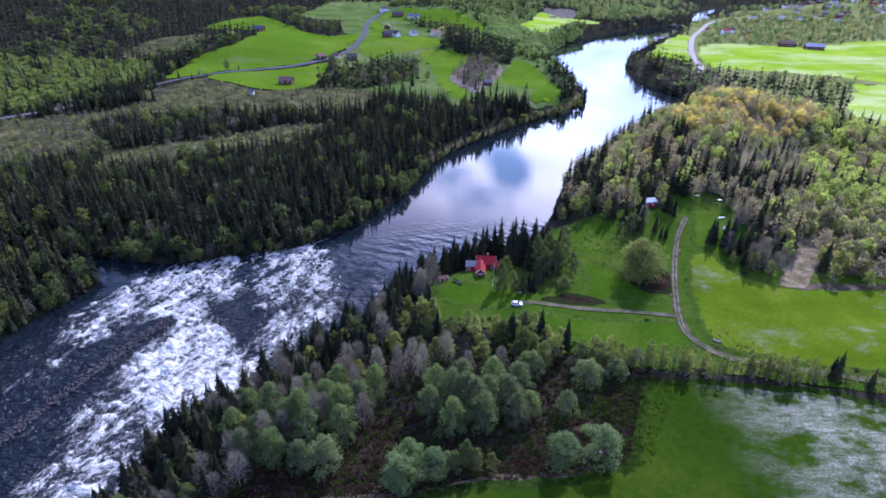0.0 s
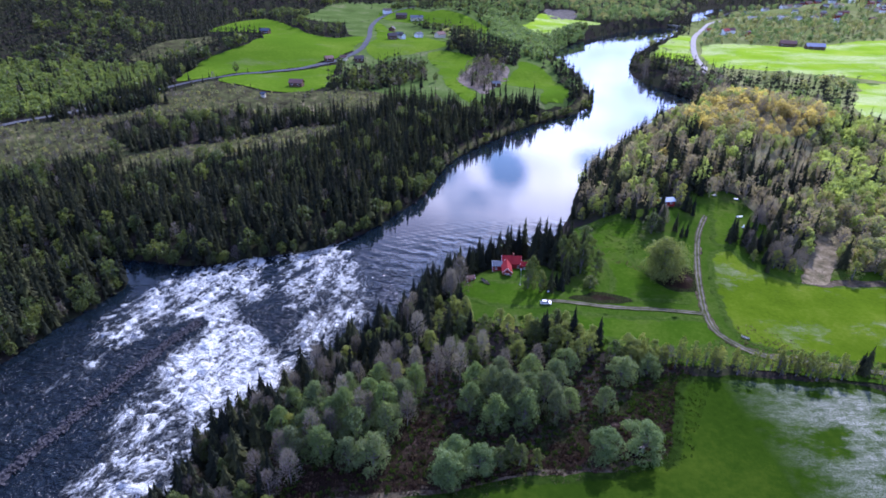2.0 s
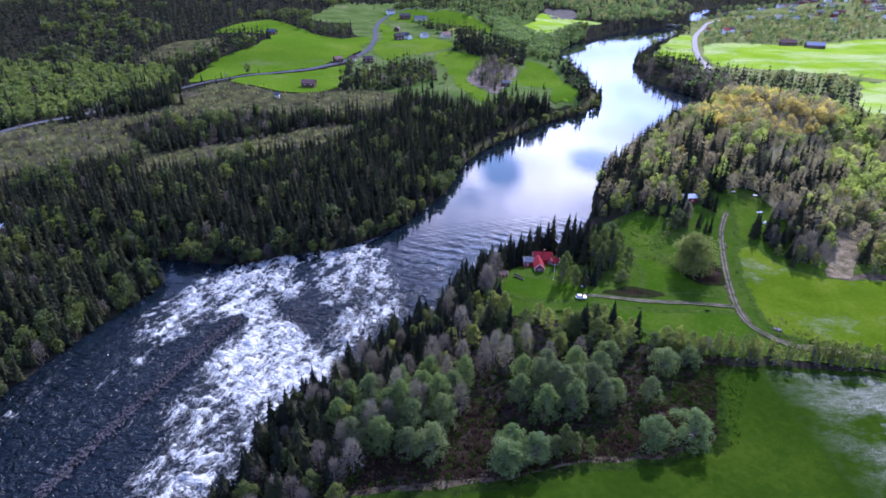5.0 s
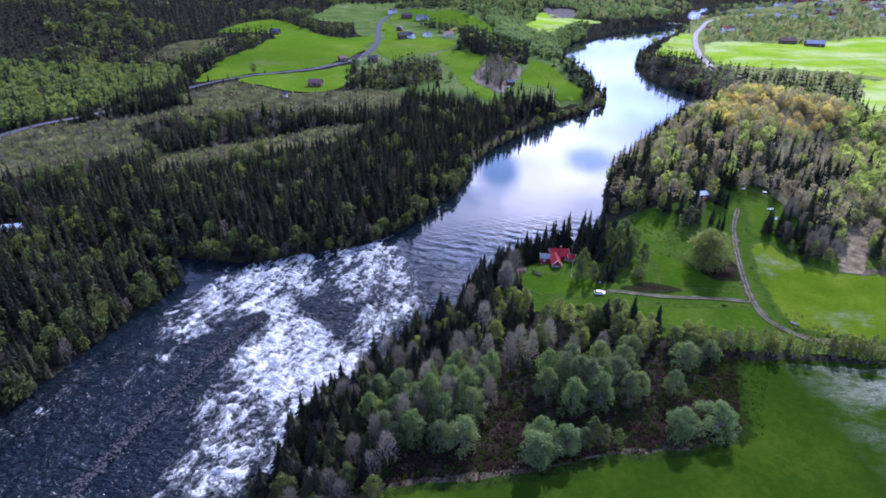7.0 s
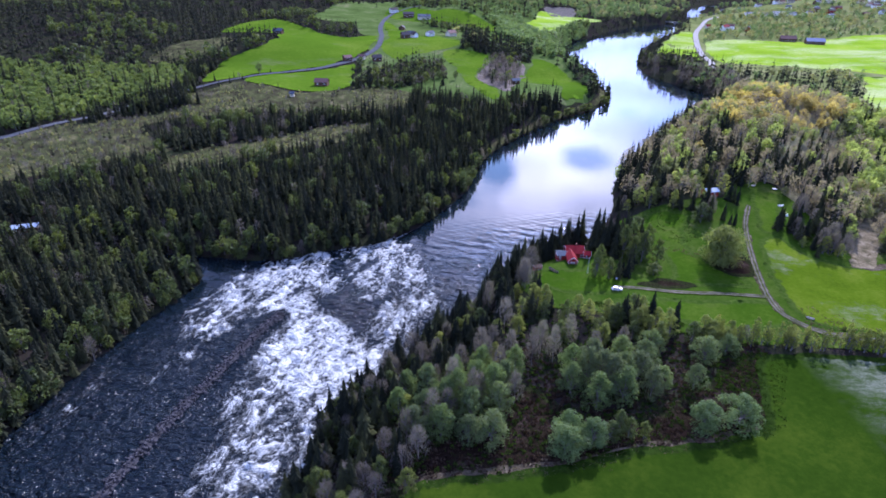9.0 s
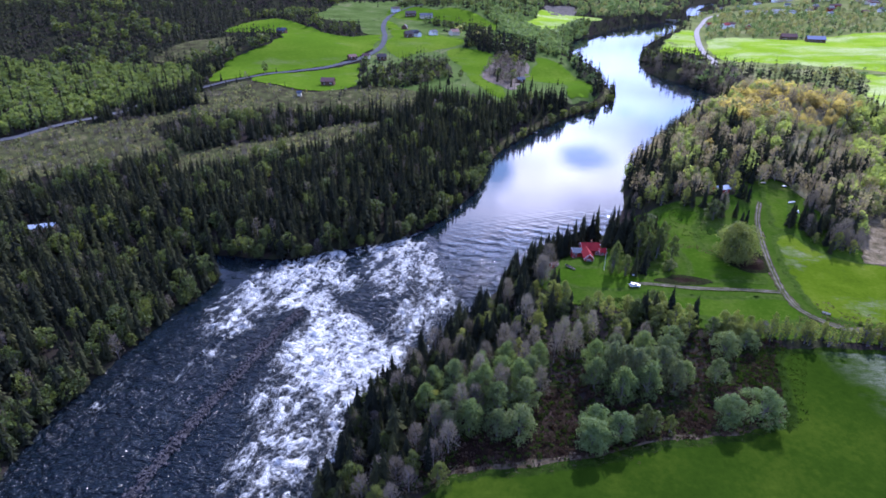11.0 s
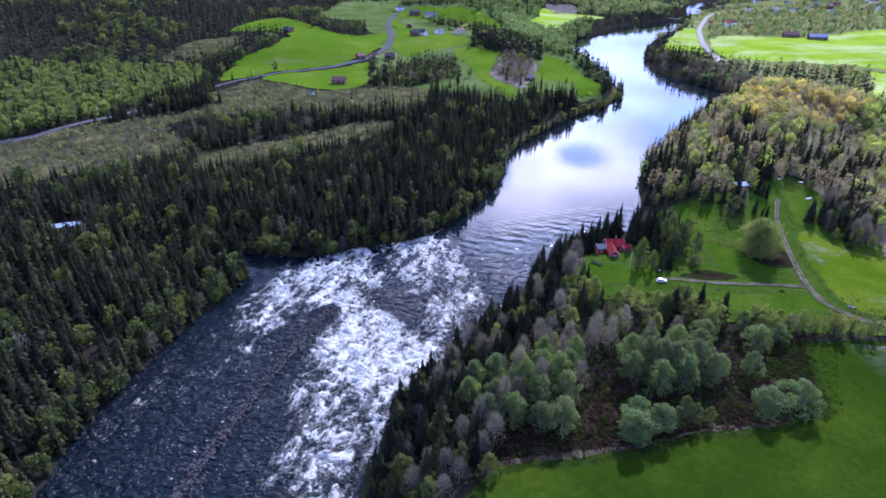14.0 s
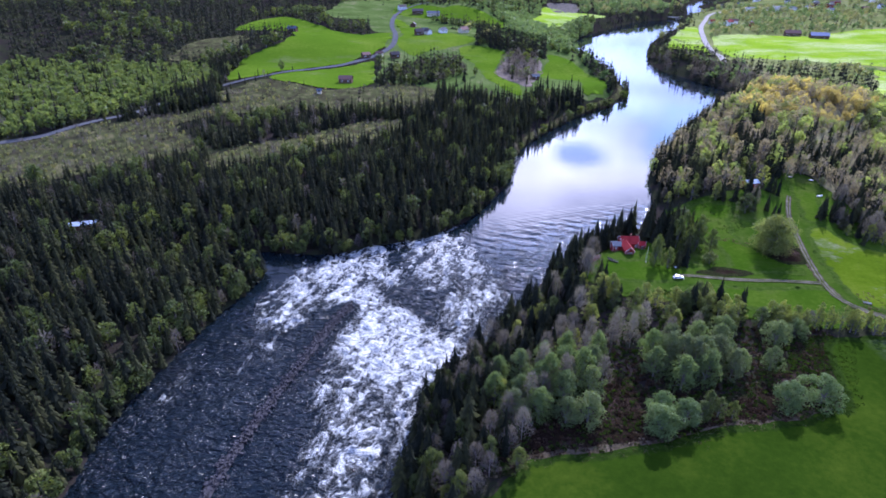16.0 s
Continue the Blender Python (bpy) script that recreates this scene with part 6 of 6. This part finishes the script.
boat = site("rowing_boat", 13.5, 183.5, -58, "dark tarred rowing boat drawn up on the lawn", "boat")
hull("hull", 5.2, 1.5, 0.6, M["tar"], M["brown"], boat)
white_boat = site("white_boat", 140, 241, 10, "white plastic boat lying on the grass", "boat")
hull("hull", 3.4, 1.4, 0.6, M["white"], M["white"], white_boat)
second_boat = site("grey_boat", 97.5, 150.5, -35, "grey open boat beside the track", "boat")
hull("hull", 2.6, 1.1, 0.5, M["concrete"], M["concrete"], second_boat)


def trailer(x, y, turn, label):
    t = site("trailer", x, y, turn, label, "trailer")
    bm = bmesh.new()
    box(bm, (0, 0, 0.85), (3.0, 1.6, 0.6))
    part("body", soft(bm, 0.06), M["blue_roof"] if "blue" in label else M["concrete"], t)
    bm = bmesh.new()
    box(bm, (2.1, 0, 0.5), (1.4, 0.1, 0.1))
    part("drawbar", bm, M["alloy"], t)
    for s in (-1, 1):
        bm = bmesh.new()
        bmesh.ops.create_cone(bm, cap_ends=True, segments=14, radius1=0.3, radius2=0.3, depth=0.2, matrix=Matrix.Translation((0, s * 0.85, 0.3)) @ Matrix.Rotation(radians(90), 4, "X"))
        part("wheel", bm, M["rubber"], t)
    t.scale = (0.7, 0.7, 0.7)
    return t


trailer(147, 259, -10, "small blue trailer at the wood's edge")
trailer(137, 262, 5, "grey covered trailer beside the lawn")



def sack(x, y, turn, label):
    """A slumped builder's sack with a pinched, tied top."""
    t = site("sack", x, y, turn, label, "sack", "white sacks at the wood's edge")
    bm = bmesh.new()
    bmesh.ops.create_icosphere(bm, subdivisions=2, radius=0.8)
    for v in bm.verts:
        up = (v.co.z + 0.8) / 1.6
        wide = 1.1 - 0.75 * up ** 3 + 0.06 * math.sin(5 * math.atan2(v.co.y, v.co.x))
        v.co = (v.co.x * wide, v.co.y * wide * 0.85, max(0.0, 0.25 + v.co.z * 0.7 + 0.35 * up ** 4))
    part("bag", bm, M["white"], t, smooth_faces=True)
    bm = bmesh.new()
    bmesh.ops.create_cone(bm, cap_ends=True, segments=10, radius1=0.13, radius2=0.22, depth=0.22, matrix=Matrix.Translation((0, 0, 1.22)))
    part("tied_neck", bm, M["white"], t)
    return t


sack(153.2, 247, 20, "white sack standing under the copse trees")
sack(136.3, 229.8, 70, "white sack on the lawn beside the spruces")
sack(125.9, 217.8, -30, "white sack beside the farm track spruces")

pole = site("flagpole", 26.5, 181.5, 0, "bare white flagpole on the cabin lawn", "flagpole")
bm = bmesh.new()
bmesh.ops.create_cone(bm, cap_ends=True, segments=10, radius1=0.09, radius2=0.05, depth=7.0, matrix=Matrix.Translation((0, 0, 3.5)))
part("mast", bm, M["white"], pole)
bm = bmesh.new()
bmesh.ops.create_icosphere(bm, subdivisions=1, radius=0.12, matrix=Matrix.Translation((0, 0, 7.05)))
part("knob", bm, M["alloy"], pole)
bm = bmesh.new()
box(bm, (0, 0, 0.1), (0.5, 0.5, 0.3))
part("foot", soft(bm, 0.04), M["concrete"], pole)

post_box = site("mailbox", 35.7, 174.7, -10, "white mailbox on a post beside the drive", "mailbox")
bm = bmesh.new()
box(bm, (0, 0, 0.55), (0.12, 0.12, 1.1))
part("post", bm, M["brown"], post_box)
bm = bmesh.new()
box(bm, (0, 0, 1.3), (0.7, 0.5, 0.45))
part("case", soft(bm, 0.04), M["white"], post_box)
bm = bmesh.new()
box(bm, (0, -0.02, 1.56), (0.76, 0.58, 0.06))
part("lid", bm, M["grey_roof"], post_box)

# the white estate car
car = site("car", 33.5, 167.5, 176, "white estate car parked on the grass by the drive", "car", z=z_at(33.5, 167.5) + 0.1)
car.scale = (0.85, 0.9, 0.92)
bm = bmesh.new()
side = [(-2.2, 0.35), (-2.25, 0.62), (-2.1, 0.9), (-1.1, 1.0), (2.1, 1.02), (2.25, 0.8), (2.22, 0.35)]
n = len(side)
vs = [[bm.verts.new((x, y, z)) for x, z in side] for y in (-0.88, 0.88)]
for k in range(n):
    bm.faces.new((vs[0][k], vs[0][(k + 1) % n], vs[1][(k + 1) % n], vs[1][k]))
bm.faces.new(vs[0][::-1])
bm.faces.new(vs[1])
bmesh.ops.recalc_face_normals(bm, faces=bm.faces[:])
part("body", soft(bm, 0.07), M["car_paint"], car)
bm = bmesh.new()
solid(bm, [(-1.15, -0.8, 0.98), (2.0, -0.8, 1.0), (2.0, 0.8, 1.0), (-1.15, 0.8, 0.98), (-0.35, -0.64, 1.42), (1.6, -0.64, 1.44), (1.6, 0.64, 1.44), (-0.35, 0.64, 1.42)],
      [(3, 2, 1, 0), (4, 5, 6, 7), (0, 1, 5, 4), (1, 2, 6, 5), (2, 3, 7, 6), (3, 0, 4, 7)])
part("windows", soft(bm, 0.03), M["glass"], car, "dark car windows")
bm = bmesh.new()
box(bm, (0.62, 0, 1.46), (1.9, 1.26, 0.06))
part("roof", soft(bm, 0.02), M["car_paint"], car)
for y in (-0.6, 0.6):
    bm = bmesh.new()
    box(bm, (0.7, y, 1.52), (1.5, 0.04, 0.04))
    part("roof_rail", bm, M["alloy"], car)
    for x, key, mat in ((-2.24, "headlight", M["alloy"]), (2.24, "tail_light", M["lamp_red"])):
        bm = bmesh.new()
        box(bm, (x, y, 0.72), (0.06, 0.34, 0.16))
        part(key, bm, mat, car)
for x in (-1.35, 1.4):
    for y in (-0.86, 0.86):
        m = Matrix.Translation((x, y, 0.32)) @ Matrix.Rotation(radians(90), 4, "X")
        bm = bmesh.new()
        bmesh.ops.create_cone(bm, cap_ends=True, segments=18, radius1=0.33, radius2=0.33, depth=0.22, matrix=m)
        tyre = part("tyre", bm, M["rubber"], car)
        bm = bmesh.new()
        bmesh.ops.create_cone(bm, cap_ends=True, segments=14, radius1=0.2, radius2=0.2, depth=0.25, matrix=m)
        part("rim", bm, M["alloy"], tyre)

# farms and far houses: place, turn, length, width, wall height, roof height, paint, roof, label
FARMS = [(-47, 720, 20, 10, 7, 4.0, 3.0, "brown", "dark_roof", "large dark brown farmhouse with a dark roof"), (-36, 728, -60, 9, 6, 3.5, 2.6, "white", "dark_roof", "white farm dwelling with a dark roof"),
         (-40, 743, 10, 9, 6, 3.0, 2.4, "cream", "grey_roof", "pale farm barn with a grey roof"), (-52, 812, 80, 9, 7, 3.2, 2.2, "brown", "dark_roof", "small brown farm shed"),
         (-76, 609, 15, 9, 6, 3.2, 2.4, "brown", "dark_roof", "brown house with a black roof"), (-118, 497, -8, 11, 7, 3.0, 2.5, "brown", "brown_roof", "low brown cottage with a brown tile roof"),
         (-106, 603, 30, 8, 6, 3.0, 2.0, "brown", "brown_roof", "small brown roadside cottage"), (-92, 612, -20, 7, 5, 2.6, 1.8, "cream", "brown_roof", "small pale roadside cottage"),
         (11, 758, 40, 12, 8, 4.0, 3.0, "cream", "brown_roof", "cream house at the wood's edge"), (-16, 749, 40, 9, 7, 3.4, 2.4, "white", "grey_roof", "white barn at the wood's edge"),
         (57, 534, 12, 7, 5, 2.8, 1.6, "brown", "grey_roof", "small shed with a grey metal roof"), (-20, 900, 5, 18, 9, 3.4, 2.6, "cream", "grey_roof", "long white cowshed with grey roof"),
         (-43, 912, 0, 16, 9, 4.0, 3.0, "brown", "dark_roof", "brown barn beside the cowshed"), (-66, 950, 20, 12, 8, 4.0, 2.6, "white", "dark_roof", "white house by the road"),
         (-200, 730, -15, 11, 7, 3.4, 2.4, "brown", "grey_roof", "weathered hay barn in the field"), (-136, 456, 0, 3.2, 2.6, 2.4, 1.0, "cream", "grey_roof", "small pale hut in the clearing"),
         (571, 868, -17, 25, 13, 4.5, 4.0, "brown", "blue_roof", "long dark barn with a blue metal roof"), (546, 896, -20, 22, 12, 4.5, 4.0, "brown", "brown_roof", "brown barn beside the meadow"),
         (508, 1021, 30, 16, 9, 5.5, 3.5, "white", "red_roof", "white farmhouse with a red roof"), (528, 1042, -30, 15, 9, 5.0, 3.2, "white", "brown_roof", "white house near the river road"),
         (545, 1012, 60, 14, 9, 4.0, 3.0, "red", "dark_roof", "red barn with a dark roof"), (492, 1046, 0, 12, 8, 4.0, 3.0, "cream", "red_roof", "cream house with a red roof"),
         (690, 1235, -15, 60, 16, 4.5, 2.5, "white", "grey_roof", "long pale industrial hall"), (760, 1262, -15, 46, 16, 5.0, 2.5, "white", "grey_roof", "pale hall in the far settlement")]
for x, y, turn, l, w, hw, hr, wall, roof, label in FARMS:
    h_ = site("house", x, y, turn, label, "house", "houses and barns across the valley", z=z_at(x, y) + 0.6)
    n = max(1, int(l / 4))
    gabled(h_, 0, 0, l, w, hw, hr, M[wall], M[roof], True, 0.5, windows=[("front", l * ((i + 0.5) / n - 0.5), 1.0, 1.3, 1.3) for i in range(min(n, 5))], thick=0.25)
    if l < 16 and hw > 3.1:
        chimney(h_, l * 0.15, 0, hw + hr - 0.5, 1.4)
R4 = random.Random(4)
for i in range(60):
    x, y = R4.uniform(800, 1180), R4.uniform(1150, 1560)
    h_ = site("house", x, y, R4.uniform(-30, 30), "detached house in the far hillside settlement", "house", "houses of the settlement", z=z_at(x, y) + 0.8)
    gabled(h_, 0, 0, R4.uniform(12, 17), 9, R4.uniform(4, 6), 3, M[R4.choice(("white", "cream", "red", "brown", "white"))], M[R4.choice(("dark_roof", "grey_roof", "brown_roof"))], True, 0.6,
           windows=[("front", u, 1.2, 1.6, 1.4) for u in (-3.5, 0, 3.5)], thick=0.3)

# bridge over the far inlet
bridge = site("bridge", 512, 1270, 0, "low concrete road bridge over the far channel", "bridge", z=3.0)
bm = bmesh.new()
d = Vector((26, -70, 0))
box(bm, (0, 0, 1.0), (d.length * 1.1, 7, 0.9), math.atan2(d.y, d.x))
part("deck", bm, M["concrete"], bridge)
for s in (-0.3, 0.0, 0.3):
    bm = bmesh.new()
    box(bm, (d.x * s, d.y * s, -2.2), (1.6, 6, 6.0), math.atan2(d.y, d.x))
    part("pier", bm, M["concrete"], bridge)
for s in (-1, 1):
    bm = bmesh.new()
    o = Vector((-d.y, d.x, 0)).normalized() * 3.3 * s
    box(bm, (o.x, o.y, 1.9), (d.length * 1.1, 0.2, 0.9), math.atan2(d.y, d.x))
    part("railing", bm, M["alloy"], bridge)

# the stone dyke that parts the rapids
dyke = tagged(new("stone_dyke"), "long low dyke of grey-brown stones in the rapids", "dyke")
R5 = np.random.RandomState(9)
tang = np.gradient(DYKE, axis=0)
tang /= np.linalg.norm(tang, axis=1)[:, None]
across = np.c_[-tang[:, 1], tang[:, 0]]
offs = np.array([-3.2, -2.0, -0.8, 0.8, 2.0, 3.2])
tops = np.array([-1.8, -0.3, 0.35, 0.35, -0.3, -1.8])
core = (DYKE[:, None, :] + across[:, None, :] * offs[None, :, None]).reshape(-1, 2)
cz = water_level(core) + np.tile(tops, len(DYKE)) + R5.uniform(-0.15, 0.15, len(core))
o = new("rubble_core", mesh_of("rubble_core", np.c_[core, cz], grid_faces(len(offs), len(DYKE)), [M["stone"]]))
o.parent = dyke
STONES = []
for i in range(6):
    bm = bmesh.new()
    bmesh.ops.create_icosphere(bm, subdivisions=1, radius=0.5)
    for v in bm.verts:
        v.co *= R5.uniform(0.75, 1.2)
    bm.transform(Matrix.Diagonal((R5.uniform(0.9, 1.5), R5.uniform(0.8, 1.1), R5.uniform(0.6, 0.85), 1)))
    me = bpy.data.meshes.new("stone")
    bm.to_mesh(me)
    bm.free()
    me.materials.append(M["stone"])
    STONES.append(me)


def on_dyke():
    k = R5.randint(len(DYKE))
    u = R5.normal() * 1.45
    p = DYKE[k] + across[k] * u + tang[k] * R5.uniform(-1, 1)
    return p, float(water_level(p[None])[0]) + 0.72 - 0.3 * abs(u)


for i in range(290):
    p, z = on_dyke()
    o = new("stone", STONES[i % 6])
    o.parent = dyke
    s = R5.uniform(0.6, 1.35)
    o.location, o.scale, o.rotation_euler = (p[0], p[1], z), (s, s, s), (R5.uniform(-0.4, 0.4), R5.uniform(-0.4, 0.4), R5.uniform(0, 6.28))
cv, cf, base = [], [], 0
for i in range(900):
    p, z = on_dyke()
    me = STONES[i % 6]
    v = np.zeros(len(me.vertices) * 3, np.float32)
    me.vertices.foreach_get("co", v)
    v = v.reshape(-1, 3) * R5.uniform(0.4, 1.0)
    a = R5.uniform(0, 6.28)
    v = np.c_[v[:, 0] * math.cos(a) - v[:, 1] * math.sin(a) + p[0], v[:, 0] * math.sin(a) + v[:, 1] * math.cos(a) + p[1], v[:, 2] + z - 0.1]
    f = np.zeros(len(me.polygons) * 3, np.int32)
    me.polygons.foreach_get("vertices", f)
    cv.append(v)
    cf.append(f.reshape(-1, 3) + base)
    base += len(v)
o = new("rubble", mesh_of("rubble", np.vstack(cv), np.vstack(cf), [M["stone"]]))
o.parent = dyke
o["kind"] = "stuff"
